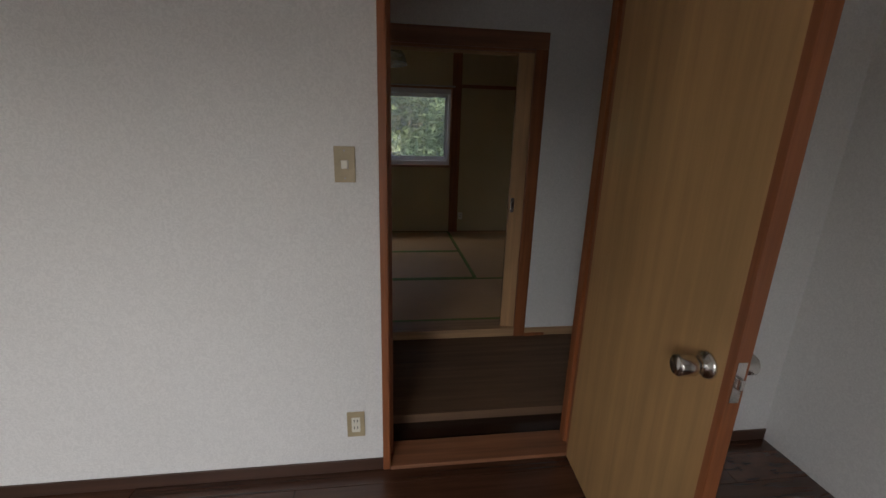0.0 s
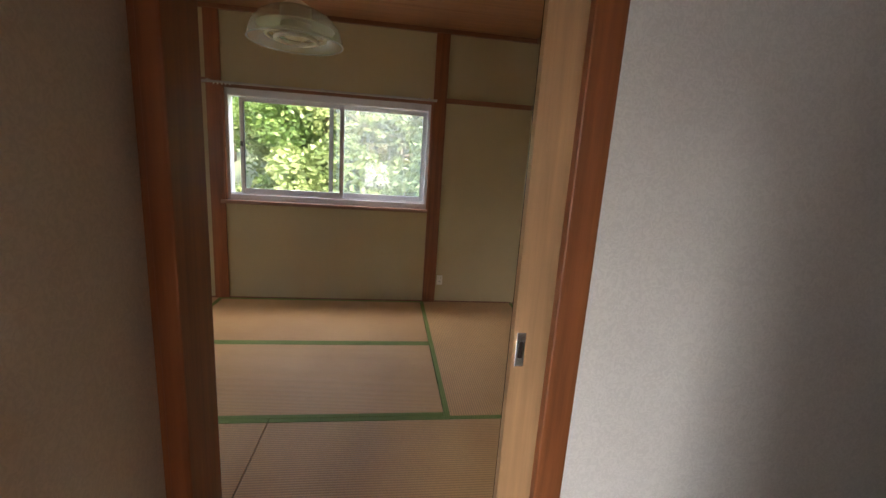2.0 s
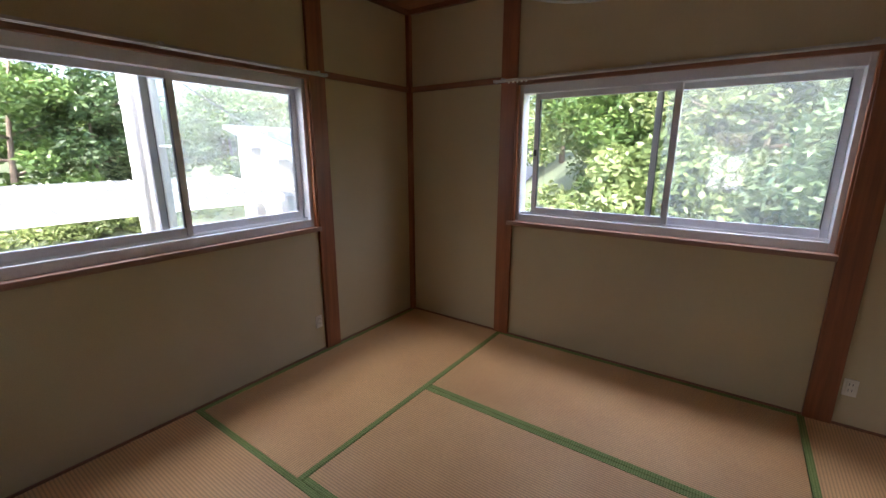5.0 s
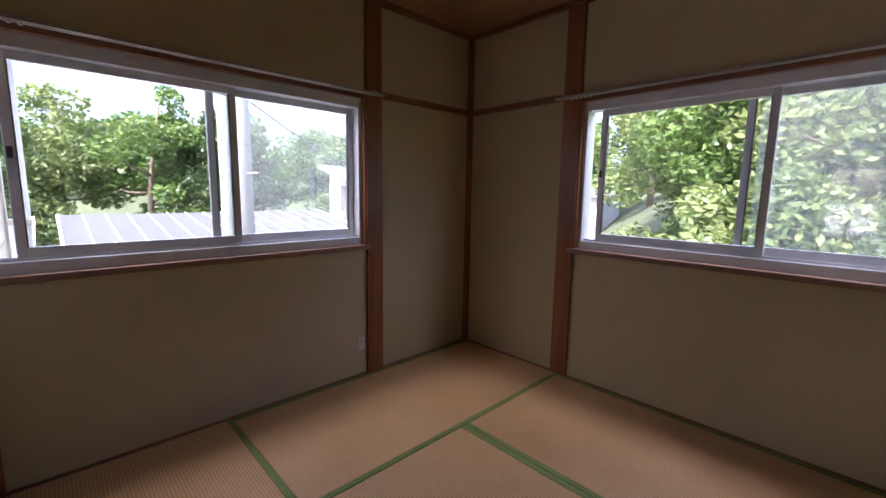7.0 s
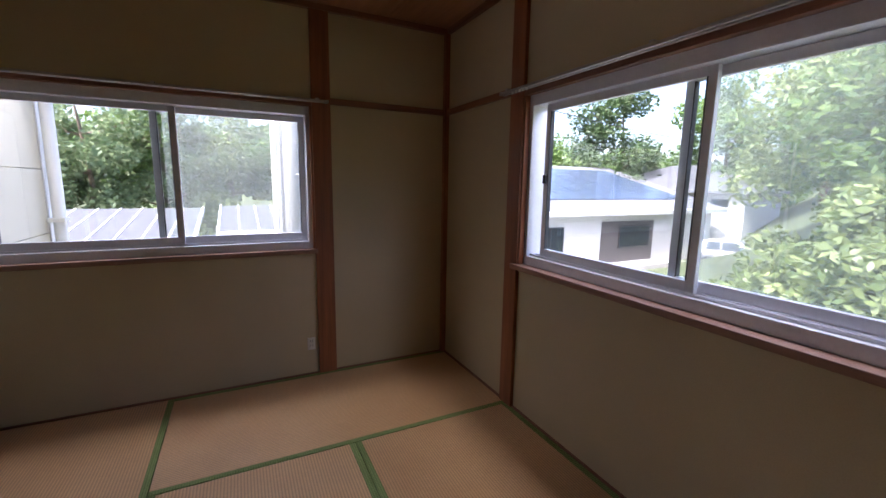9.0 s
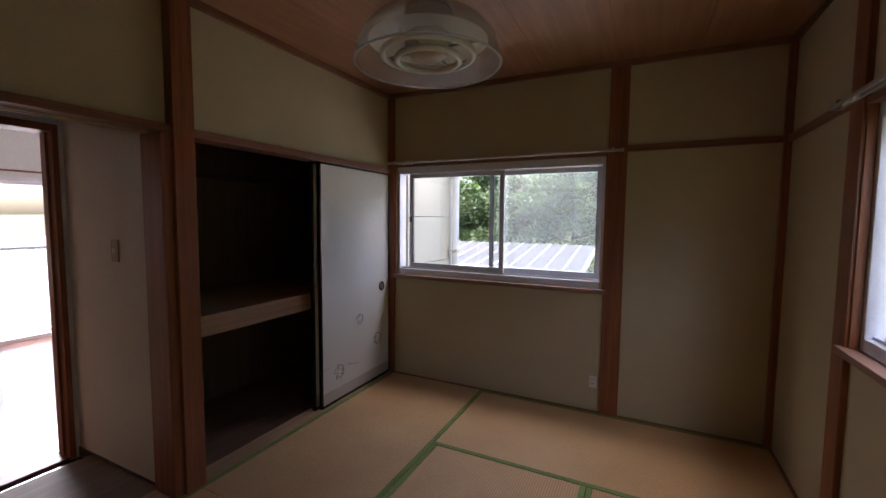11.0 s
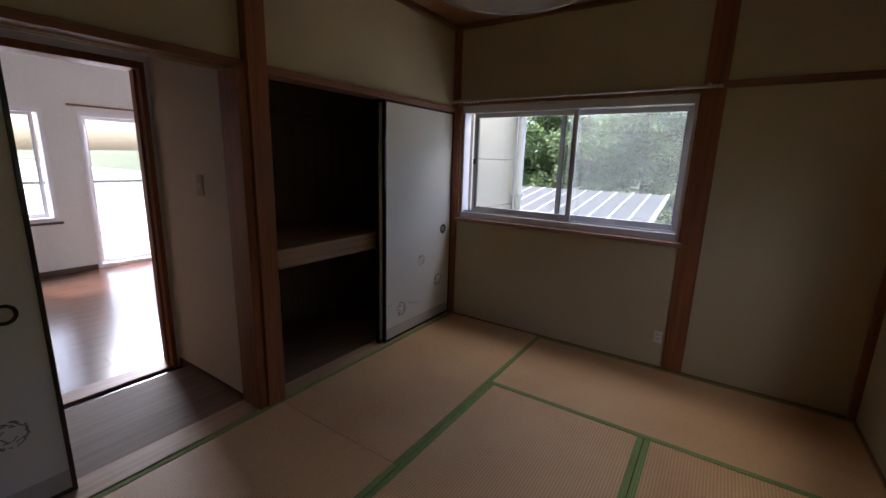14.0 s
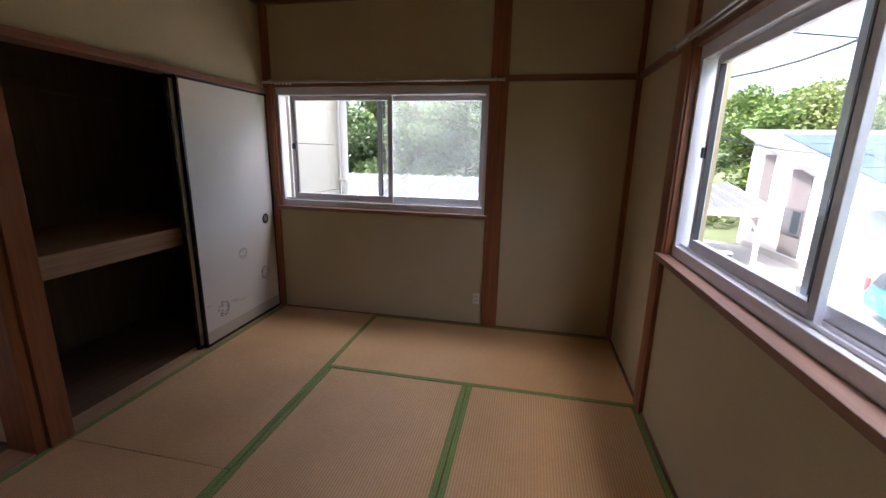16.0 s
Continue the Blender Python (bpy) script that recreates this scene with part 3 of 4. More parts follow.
# ---- white room ----
structure("wall_white_south", boxes((-0.95, BX0, SY - T, SY, GZ, 2.4), (BX1, 1.55, SY - T, SY, GZ, 2.4), (2.35, 3.75, SY - T, SY, GZ, 2.4), (BX0, BX1, SY - T, SY, GZ, FL), (BX0, BX1, SY - T, SY, BZ, 2.4), (1.55, 2.35, SY - T, SY, GZ, 0.52), (1.55, 2.35, SY - T, SY, BZ, 2.4)), WHITEP, "white papered wall with a balcony window", "wall")
structure("wall_white_west", boxes((-1.06, -0.95, SY - T, BY1, GZ, 2.4)), WHITEP, "white papered wall", "wall")
structure("wall_white_east", boxes((3.65, 3.75, SY, BY0, GZ, 2.4)), WHITEP, "white papered wall", "wall")
structure("ceiling_white", boxes((-1.06, 3.75, SY - T, BY0, 2.4, 2.44)), WHITEC, "white papered ceiling", "ceiling")
for b in ((-0.95, DX0 - 0.018, BY0 - 0.008, BY0, FL, FL + 0.055), (DX1 + 0.018, 3.65, BY0 - 0.008, BY0, FL, FL + 0.055), (BX1 + 0.01, 3.65, SY, SY + 0.008, FL, FL + 0.06), (-0.95, BX0 - 0.01, SY, SY + 0.008, FL, FL + 0.06)):
    structure("baseboard", boxes(b, bevel=0.002), BASEB, "dark brown baseboard", "baseboard")
# hinged door and its casing
for b in ((DX0 - 0.018, DX0 + 0.012, BY0 - 0.014, BY1 + 0.012, FL, DZ + 0.03), (DX1 - 0.012, DX1 + 0.018, BY0 - 0.014, BY1 + 0.012, FL, DZ + 0.03), (DX0 + 0.012, DX1 - 0.012, BY0 - 0.014, BY1 + 0.012, DZ - 0.012, DZ + 0.03)):
    structure("door_casing", boxes(b, bevel=0.004), POST, "reddish-brown wooden door casing", "trim")
structure("door_stop", boxes((DX0 + 0.012, DX0 + 0.026, -1.115, -1.085, FL, DZ - 0.012), (DX1 - 0.026, DX1 - 0.012, -1.115, -1.085, FL, DZ - 0.012)), POST, "reddish-brown door stop", "trim")
structure("threshold", boxes((DX0 + 0.012, DX1 - 0.012, BY0 - 0.015, BY1 + 0.015, FL - 0.02, FL + 0.016), bevel=0.005), RAILX, "reddish-brown wooden threshold", "trim")
door = thing("door_1", pose(DX1 - 0.012, BY0 - 0.02, FL + 0.012, 0, 0, -93.5), "open honey-coloured veneered door with reddish-brown edges", "door", "", "structure")
part("leaf", boxes((0.012, 0.722, -0.034, 0.0, 0, 1.90)), DOORPLY, door)
part("edge_lipping", boxes((0.0, 0.012, -0.0345, 0.0005, 0, 1.90), (0.722, 0.745, -0.0345, 0.0005, 0, 1.90), bevel=0.001), POST, door, "reddish-brown edge lipping")
for sgn, y in ((-1, -0.034), (1, 0.0)):
    km = pose(0.672, y, 0.865, 90 if sgn < 0 else -90)
    kn = part("knob", lathe([(0.033, 0), (0.033, 0.006), (0.028, 0.010), (0.016, 0.013), (0.015, 0.030), (0.0235, 0.034), (0.0255, 0.038), (0.0255, 0.074), (0.0225, 0.078), (0.0005, 0.078)], 32), CHROME, door, "satin chrome round door knob", km)
part("latch_plate", boxes((0.7448, 0.7465, -0.028, -0.006, 0.815, 0.915), bevel=0.0005), CHROME, door, "steel latch plate")
part("latch_bolt", boxes((0.746, 0.758, -0.023, -0.011, 0.852, 0.878), bevel=0.002), CHROME, door, "steel latch bolt")
for z in (0.2, 1.68):
    part("hinge", tube([(-0.004, 0.004, z - 0.045), (-0.004, 0.004, z + 0.045)], 0.007, 10), CHROME, door)


def wall_plate(m, w, h, kind, label):
    ob = thing("light_switch" if kind == "switch" else "wall_socket", m, label, "switch" if kind == "switch" else "socket")
    part("cover", boxes((-w / 2, w / 2, 0, 0.007, -h / 2, h / 2), bevel=0.002), BRASSY if w > 0.065 else IVORY, ob)
    if kind == "switch":
        part("rocker", boxes((-0.012, 0.012, 0.006, 0.011, -0.014, 0.014), bevel=0.002), IVORY, ob, "ivory rocker")
        for z in (-h / 2 + 0.014, h / 2 - 0.014):
            part("screw", lathe([(0.0035, 0.0065), (0.003, 0.008), (0.0003, 0.008)], 10), STEEL, ob, "", pose(0, 0, z, -90) @ Matrix.Translation((0, 0, 0)))
    else:
        part("insert", boxes((-0.017, 0.017, 0.006, 0.010, -0.034, 0.034), bevel=0.002), IVORY, ob, "ivory socket insert")
        for z in (-0.018, 0.014):
            part("slot", boxes((-0.008, -0.005, 0.0095, 0.0104, z, z + 0.012)), ALUD, ob)
            part("slot", boxes((0.005, 0.008, 0.0095, 0.0104, z, z + 0.012)), ALUD, ob)


wall_plate(pose(1.721, BY0, 1.167, 0, 0, 180), 0.07, 0.12, "switch", "beige switch plate with an ivory rocker on white wallpaper")
wall_plate(pose(1.727, BY0, 0.13, 0, 0, 180), 0.07, 0.115, "socket", "beige wall socket low on white wallpaper")
wall_plate(pose(HW, -0.55, 1.165, 0, 0, -90), 0.07, 0.12, "switch", "beige switch plate on the hall wall")
wall_plate(pose(0.0, 1.688, 0.215, 0, 0, -90), 0.05, 0.085, "socket", "ivory wall socket low beside a post")
wall_plate(pose(2.815, YN, 0.21, 0, 0, 180), 0.055, 0.09, "socket", "ivory wall socket low beside a post")

def glazed(name, x1, w, z0, z1, overlap, label):
    """A sliding window in the white room's south wall; local x runs west, y outwards."""
    ob = thing(name, pose(x1, SY, 0, 0, 0, 180), label, "window", "", "structure")
    part("window_frame", boxes((0, 0.04, 0.0, 0.12, z0, z1), (w - 0.04, w, 0.0, 0.12, z0, z1), (0.04, w - 0.04, 0.0, 0.12, z0, z0 + 0.05), (0.04, w - 0.04, 0.0, 0.12, z1 - 0.05, z1), bevel=0.003), ALU, ob)
    sash(ob, 0.05, w / 2 + overlap, 0.06, z0 + 0.05, z1 - 0.05, GLASS, False)
    sash(ob, w / 2 - overlap, w - 0.06, 0.09, z0 + 0.05, z1 - 0.05, GLASS, False)


glazed("window_3", BX1, BX1 - BX0, FL, BZ, 0.065, "tall aluminium balcony sliding window")
glazed("window_4", 2.35, 0.80, 0.52, BZ, 0.03, "small aluminium sliding window in the white room")
structure("window_sill", boxes((1.52, 2.38, SY - 0.02, SY + 0.03, 0.495, 0.522), bevel=0.003), BASEB, "dark brown wooden window sill", "trim")
rod = thing("curtain_rod", pose(BX1 + 0.1, SY + 0.06, BZ + 0.06, 0, 0, 180), "thin brown curtain rod over the balcony window", "curtain rod")
part("pole", tube([(0, 0, 0), (2.05, 0, 0)], 0.011, 10), RAILX, rod)
for x in (0.08, 1.97):
    part("bracket", boxes((x - 0.008, x + 0.008, -0.0, 0.06, -0.01, 0.005)), STEEL, rod)
balc = thing("balcony", pose(-0.6, SY - T, FL - 0.08), "white-railed balcony outside the tall window", "balcony")
part("deck", boxes((0, 3.4, -1.1, 0, -0.1, 0)), CONC, balc)
part("top_rail", boxes((0, 3.4, -1.08, -1.03, 1.06, 1.10), bevel=0.005), ALUD, balc, "dark top rail")
for i in range(30):
    part("baluster", boxes((0.05 + i * 0.113, 0.075 + i * 0.113, -1.07, -1.045, 0.0, 1.06)), WHITEMET, balc)
for z in (0.08, 0.98):
    part("bottom_rail", boxes((0, 3.4, -1.068, -1.047, z, z + 0.03)), WHITEMET, balc)
structure("roof", boxes((-1.4, 5.4, SY - 0.75, -0.4, 2.62, 2.75), (-0.40, 5.4, -0.4, YN + 0.40, 2.62, 2.75)), SLATE, "grey house roof slab with eaves", "roof")
structure("wall_outer", boxes((5.1, 5.2, BY0, YN + T, GZ, 2.6), (XE + T, 5.1, YN, YN + T, GZ, 2.6)), SIDING, "cream sided outer wall", "wall")

# wing of the same house, cream siding with courses
wing = thing("house_wing", pose(-1.06, 0.08, GZ), "cream sided house wing beside the window", "house wing")
for k in range(13):
    z = 0.02 + k * 0.445
    part("siding_course", boxes((0, 0.90, -0.03, 0, z, z + 0.44), bevel=0.003), SIDING, wing)
part("side_wall", boxes((-0.02, 0.09, -4.6, -0.031, 0, 5.75)), SIDING, wing)
part("corner_board", boxes((-0.03, 0.03, -0.03, 0.012, 0, 5.75), bevel=0.004), WHITEMET, wing)
part("gutter_edge", boxes((-0.12, 0.9, -0.0, 0.10, 5.70, 5.80), bevel=0.01), WHITEMET, wing)
pipe = thing("downpipe", pose(-1.02, 0.15, GZ), "white plastic rainwater downpipe at the wing's corner", "downpipe")
part("pipe", tube([(0, 0, 0), (0, 0, 5.7)], 0.038, 14), PIPE, pipe)
for z in (1.2, 2.9, 4.1, 5.2):
    part("clip", boxes((-0.045, 0.045, -0.06, 0.042, z, z + 0.03), bevel=0.004), PIPE, pipe)

# ---- pendant lamp ----
lamp = thing("pendant_lamp", pose(1.81, 1.33, 1.84), "unlit pendant lamp with a clear ribbed glass shade", "pendant lamp")
prof = [(0.232, 0.0), (0.229, 0.03), (0.212, 0.08), (0.178, 0.12), (0.13, 0.148), (0.06, 0.165), (0.03, 0.17)]
part("shade", lathe(prof + [(r - 0.004 if r > 0.03 else r, z - 0.003) for r, z in prof[::-1]], 64), SHADE, lamp, "clear fluted glass shade")
part("shade_rim", lathe([(0.232, 0.004), (0.236, 0.0), (0.232, -0.004), (0.227, 0.0), (0.232, 0.004)], 64), SHADERIM, lamp, "thick clear glass rim")
for r, z, w in ((0.145, 0.03, 0.009), (0.10, 0.016, 0.010)):
    part("ring_tube", lathe([(r + w * math.cos(a), z + w * math.sin(a)) for a in [i * math.pi / 5 for i in range(11)]], 48), IVORY, lamp, "white circular fluorescent tube")
part("reflector", lathe([(0.19, 0.07), (0.15, 0.085), (0.05, 0.09), (0.0005, 0.09)], 48), IVORY, lamp, "ivory reflector plate")
part("body", lathe([(0.06, 0.03), (0.075, 0.05), (0.075, 0.17), (0.03, 0.20), (0.012, 0.21), (0.0005, 0.21)], 32), IVORY, lamp)
part("socket_hub", lathe([(0.0005, 0.022), (0.055, 0.024), (0.06, 0.03)], 32), BRASSY, lamp, "dusty brown hub")
for a in (0, 1.57, 3.14, 4.71):
    part("holder_arm", tube([(0.05 * math.cos(a), 0.05 * math.sin(a), 0.045), (0.17 * math.cos(a), 0.17 * math.sin(a), 0.045)], 0.004, 6), STEEL, lamp)
part("cord", tube([(0, 0, 0.2), (0.004, 0, 0.35), (0, 0, ZC - 1.84 - 0.03)], 0.004, 8), IVORY, lamp)
part("ceiling_rose", lathe([(0.045, ZC - 1.84), (0.045, ZC - 1.87), (0.03, ZC - 1.885), (0.0005, ZC - 1.887)], 24), IVORY, lamp)

# ---- outside: ground ----
def ground_height(x, y):
    h = GZ
    d = max(0.0, -x - 24 + 0.15 * y)
    h += min(5.0, d * 0.22)
    d = max(0.0, y - 9 - max(0.0, -(x + 3)) * 1.9)
    h += min(4.5, d * 0.3)
    return h + (0.15 * noise.noise((x * 0.15, y * 0.15, 0)) if h > GZ else 0)


bm = bmesh.new()
xs = [-900, -300, -120] + [-80 + 2.5 * i for i in range(53)] + [90, 300, 900]
ysg = [-900, -300, -90] + [-50 + 2.5 * i for i in range(57)] + [130, 300, 900]
grid = [[bm.verts.new((x, y, ground_height(x, y))) for y in ysg] for x in xs]
for i in range(len(xs) - 1):
    for j in range(len(ysg) - 1):
        bm.faces.new((grid[i][j], grid[i + 1][j], grid[i + 1][j + 1], grid[i][j + 1]))
structure("ground", bm, GRASS, "rough green and brown ground", "ground")
# South sheet is made up: pale ground so the balcony view looks glaring white.
structure("pavement", boxes((-24, -2.0, -14, 13, GZ - 0.05, GZ + 0.02), (-16, -4, 13, 30, GZ - 0.05, GZ + 0.02), (-150, 150, -400, -14, GZ - 0.05, GZ + 0.02), (-2, 14, -14, -6, GZ - 0.05, GZ + 0.02)), CONC, "pale concrete yard and lane, with an added pale sheet southward", "pavement")


# ---- trees ----
def leaf_mesh(name, centres, sizes, rng, material):
    n = len(centres)
    a, b = rng.normal(size=(n, 3)), rng.normal(size=(n, 3))
    a[:, 2] *= 0.6
    a /= np.linalg.norm(a, axis=1)[:, None]
    b -= a * np.sum(a * b, axis=1)[:, None]
    b /= np.linalg.norm(b, axis=1)[:, None]
    s = sizes[:, None]
    p = np.stack([centres - a * s, centres + b * s * 0.45, centres + a * s, centres - b * s * 0.45], 1).reshape(-1, 3)
    me = bpy.data.meshes.new(name)
    me.vertices.add(4 * n)
    me.vertices.foreach_set("co", p.astype(np.float32).ravel())
    me.loops.add(4 * n)
    me.loops.foreach_set("vertex_index", np.arange(4 * n, dtype=np.int32))
    me.polygons.add(n)
    me.polygons.foreach_set("loop_start", np.arange(0, 4 * n, 4, dtype=np.int32))
    me.update(calc_edges=True)
    me.materials.append(material)
    return me


def tree(x, y, h, r, seed, material, leaves=9000, leaf=0.11, low=0.15, label="leafy green broadleaf tree with an uneven crown"):
    rng = np.random.default_rng(seed)
    z = ground_height(x, y)
    ob = thing("tree", pose(x, y, z - 0.05), label, "tree", "trees of the wood")
    lean = rng.normal(size=2) * 0.05 * h
    pts = [(lean[0] * (k / 5) ** 2, lean[1] * (k / 5) ** 2, 0.85 * h * k / 5) for k in range(6)]
    part("trunk", tube(pts, [0.02 * h * (1 - 0.16 * k) for k in range(6)], 8), BARK, ob)
    cs, rs = [], []
    for k in range(7):
        t = rng.uniform(low + 0.1, 0.85)
        an, ln = rng.uniform(0, 2 * math.pi), r * rng.uniform(0.5, 0.95) * (1.15 - 0.5 * t)
        p0 = Vector((lean[0] * t * t, lean[1] * t * t, 0.85 * h * t))
        p1 = p0 + Vector((math.cos(an) * ln, math.sin(an) * ln, 0.12 * h * rng.uniform(0.3, 1)))
        part("limb", tube([p0, p0.lerp(p1, 0.5) + Vector((0, 0, -0.02 * h)), p1], [0.008 * h, 0.006 * h, 0.002 * h], 6), BARK, ob)
        cs.append(p1)
        rs.append(r * rng.uniform(0.30, 0.5))
    for k in range(26):
        t = rng.uniform(low, 1.0)
        an = rng.uniform(0, 2 * math.pi)
        rr = r * (math.sin(math.pi * min(1, 0.15 + 0.85 * t) ** 0.8) * 0.8 + 0.15) * rng.uniform(0.35, 1.0)
        cs.append(Vector((lean[0] + math.cos(an) * rr, lean[1] + math.sin(an) * rr, h * (t * 0.95))))
        rs.append(r * rng.uniform(0.2, 0.42))
    w = np.array(rs) ** 2
    pick = rng.choice(len(cs), size=leaves, p=w / w.sum())
    d = rng.normal(size=(leaves, 3))
    d /= np.linalg.norm(d, axis=1)[:, None]
    rad = rng.uniform(0.25, 1, size=leaves) ** 0.5
    cen = np.array([tuple(c) for c in cs])[pick] + d * (np.array(rs)[pick] * rad)[:, None] * np.array((1, 1, 0.72))
    cen[:, 2] = np.maximum(cen[:, 2], 0.05)
    crown = new("crown", leaf_mesh("crown", cen, leaf * rng.uniform(0.6, 1.3, leaves), rng, material))
    crown.parent = ob
    return ob


def wood_band(name, pts, leaves, leaf, seed, material, label):
    """A far wood: many overlapping crowns joined into one mass of leaves."""
    rng = np.random.default_rng(seed)
    pts = np.array(pts)
    pick = rng.integers(0, len(pts), leaves)
    d = rng.normal(size=(leaves, 3))
    d /= np.linalg.norm(d, axis=1)[:, None]
    rad = rng.uniform(0.4, 1, size=leaves) ** 0.5
    cen = pts[pick, :3] + d * (pts[pick, 3] * rad)[:, None] * np.array((1, 1, 1.15))
    ob = new(name, leaf_mesh(name, cen, leaf * rng.uniform(0.6, 1.4, leaves), rng, material))
    return tagged(ob, label, "trees", "", "stuff")


rt = random.Random(5)
leafs = (LEAF_A, LEAF_B, LEAF_C, LEAF_D)
TREES = [(-2.0, 17.0, 10.5, 3.0, 1), (0.2, 15.0, 10.0, 3.2, 0), (2.6, 13.0, 9.0, 2.9, 1), (5.2, 12.5, 9.5, 3.0, 3), (8.0, 13.0, 10, 3.2, 0),
         (-1.2, 20.5, 13.0, 3.8, 2), (3.5, 17.5, 12.5, 3.8, 2), (7.5, 17.0, 12.5, 3.6, 3), (11.5, 15, 11, 3.6, 1), (12, 20, 13, 4, 0), (-3.4, 23.0, 12.5, 3.6, 2), (1.0, 11.6, 6.0, 2.2, 1), (3.9, 10.6, 5.6, 2.1, 3), (6.6, 10.3, 5.8, 2.2, 3)]
for i, (x, y, h, r, k) in enumerate(TREES):
    tree(x, y, h * 0.72, r, 100 + i, leafs[k], 13000, 0.12)
for i in range(10):
    x, y = -27.5 + rt.uniform(-2, 2), -13 + i * 3.6 + rt.uniform(-0.8, 0.8)
    tree(x, y, rt.uniform(8.2, 10.5) * (1.0 if i < 7 else 0.78), rt.uniform(2.8, 3.6), 200 + i, leafs[(0, 2, 3, 0, 1)[i % 5]], 8000, 0.17)
tree(-22.5, 31.0, 12.5, 4.2, 301, LEAF_C, 9000, 0.2)
tree(-17.0, 36.0, 13.0, 4.4, 302, LEAF_A, 9000, 0.2)
tree(-9.5, 33.0, 12.0, 3.8, 303, LEAF_C, 9000, 0.18)
far = []
for i in range(150):
    a = radians(rt.uniform(-128, -18))
    dist = rt.uniform(44, 62)
    x, y = 3 + math.sin(a) * dist, 2 + math.cos(a) * dist
    far.append((x, y, ground_height(x, y) + rt.uniform(0.8, 3.6), rt.uniform(1.8, 3.0)))
wood_band("far_wood", far, 150000, 0.24, 9, LEAF_A, "far wooded hillside of green crowns")
bush = []
for i in range(60):
    bush.append((-25.0 + rt.uniform(-1.5, 1.5), -15 + rt.uniform(0, 34), GZ + rt.uniform(0.2, 1.6), rt.uniform(0.7, 1.4)))
for i in range(60):
    u = rt.uniform(0, 1)
    bush.append((-3.9 + 15.4 * u + rt.uniform(-0.6, 0.6), 10.2 - 0.5 * u + rt.uniform(-0.5, 1.8) + max(0, 3 - 9 * u) * 1.4, GZ + rt.uniform(0.4, 2.6), rt.uniform(0.6, 1.2)))
wood_band("undergrowth", bush, 50000, 0.12, 10, LEAF_B, "pale green undergrowth at the wood's edge")


# ---- outside: houses, carports, pole, cars ----
def carport(m, w, d, label):
    """x along the front, y to the back; the roof rises to the back."""
    ob = thing("carport", m, label, "carport", "carports")
    tilt = Matrix.Translation((0, 0, 2.35)) @ Matrix.Rotation(math.atan2(0.75, d), 4, "X")
    bm = bmesh.new()
    add_box(bm, 0, w, 0, d, 0, 0.05, tilt)
    part("roof", bm, PALEROOF, ob, "pale translucent roof sheet")
    n = int(w / 0.7)
    for i in range(n + 1):
        bm = bmesh.new()
        add_box(bm, i * w / n - 0.025, i * w / n + 0.025, 0, d, 0.045, 0.075, tilt)
        part("roof_rib", bm, WHITEMET, ob)
    part("front_beam", boxes((-0.05, w + 0.05, -0.08, 0.06, 2.16, 2.42), bevel=0.01), WHITEMET, ob)
    bm = bmesh.new()
    add_box(bm, -0.06, 0.02, 0, d, -0.1, 0.1, tilt)
    part("side_beam", bm, WHITEMET, ob)
    bm = bmesh.new()
    add_box(bm, w - 0.02, w + 0.06, 0, d, -0.1, 0.1, tilt)
    part("side_beam", bm, WHITEMET, ob)
    for x in (0.4, w / 2, w - 0.5):
        part("post", boxes((x - 0.07, x + 0.07, 0.0, 0.14, 0.0, 2.2), bevel=0.01), WHITEMET, ob)
        part("brace", tube([(x, 0.1, 1.4), (x, 1.4, 2.5)], 0.045, 8), WHITEMET, ob)


carport(pose(-15.2, 0.55, GZ + 0.02, 0, 0, 90), 11.0, 5.0, "white-framed carport with a pale ribbed sheet roof")
carport(pose(-13.6, -10.55, GZ + 0.02, 0, 0, 90), 10.4, 5.2, "white-framed carport with a pale ribbed sheet roof")


def house_window(parent, x0, x1, z0, z1, y=0.0):
    w = part("window", boxes((x0, x1, y - 0.06, y + 0.02, z0, z1), bevel=0.01), ALUD, parent, "dark-framed window")
    mid = (x0 + x1) / 2
    part("pane", boxes((x0 + 0.06, mid - 0.03, y - 0.075, y - 0.055, z0 + 0.06, z1 - 0.06)), DARKG, w)
    part("pane", boxes((mid + 0.03, x1 - 0.06, y - 0.075, y - 0.055, z0 + 0.06, z1 - 0.06)), DARKG, w)


# modern white house; local x runs along the low eave side, y runs along the gable side
mh = thing("modern_house", pose(-13.0, 13.0, GZ, 0, 0, 90), "white rendered modern house with a sloping solar roof", "house")
W2, L2, ZE, ZR = 8.2, 15.0, 3.25, 5.6
bm = bmesh.new()
sec = [(0, 0), (W2, 0), (W2, ZR - 0.25), (0, ZE - 0.15)]
a = [bm.verts.new((0, y, z)) for y, z in sec]
b = [bm.verts.new((L2, y, z)) for y, z in sec]
bm.faces.new(a)
bm.faces.new(b[::-1])
for i in range(4):
    bm.faces.new((a[i], b[i], b[(i + 1) % 4], a[(i + 1) % 4]))
part("wall", bm, WHITEW, mh)
tilt = Matrix.Translation((0, 0, ZE - 0.13)) @ Matrix.Rotation(math.atan2(ZR - ZE, W2), 4, "X")
bm = bmesh.new()
add_box(bm, -0.45, L2 + 0.4, -0.6, W2 + 1.0, 0, 0.22, tilt)
part("roof", bm, SLATE, mh)
bm = bmesh.new()
add_box(bm, -0.47, L2 + 0.42, -0.66, -0.58, -0.02, 0.24, tilt)
part("gutter", bm, WHITEMET, mh)
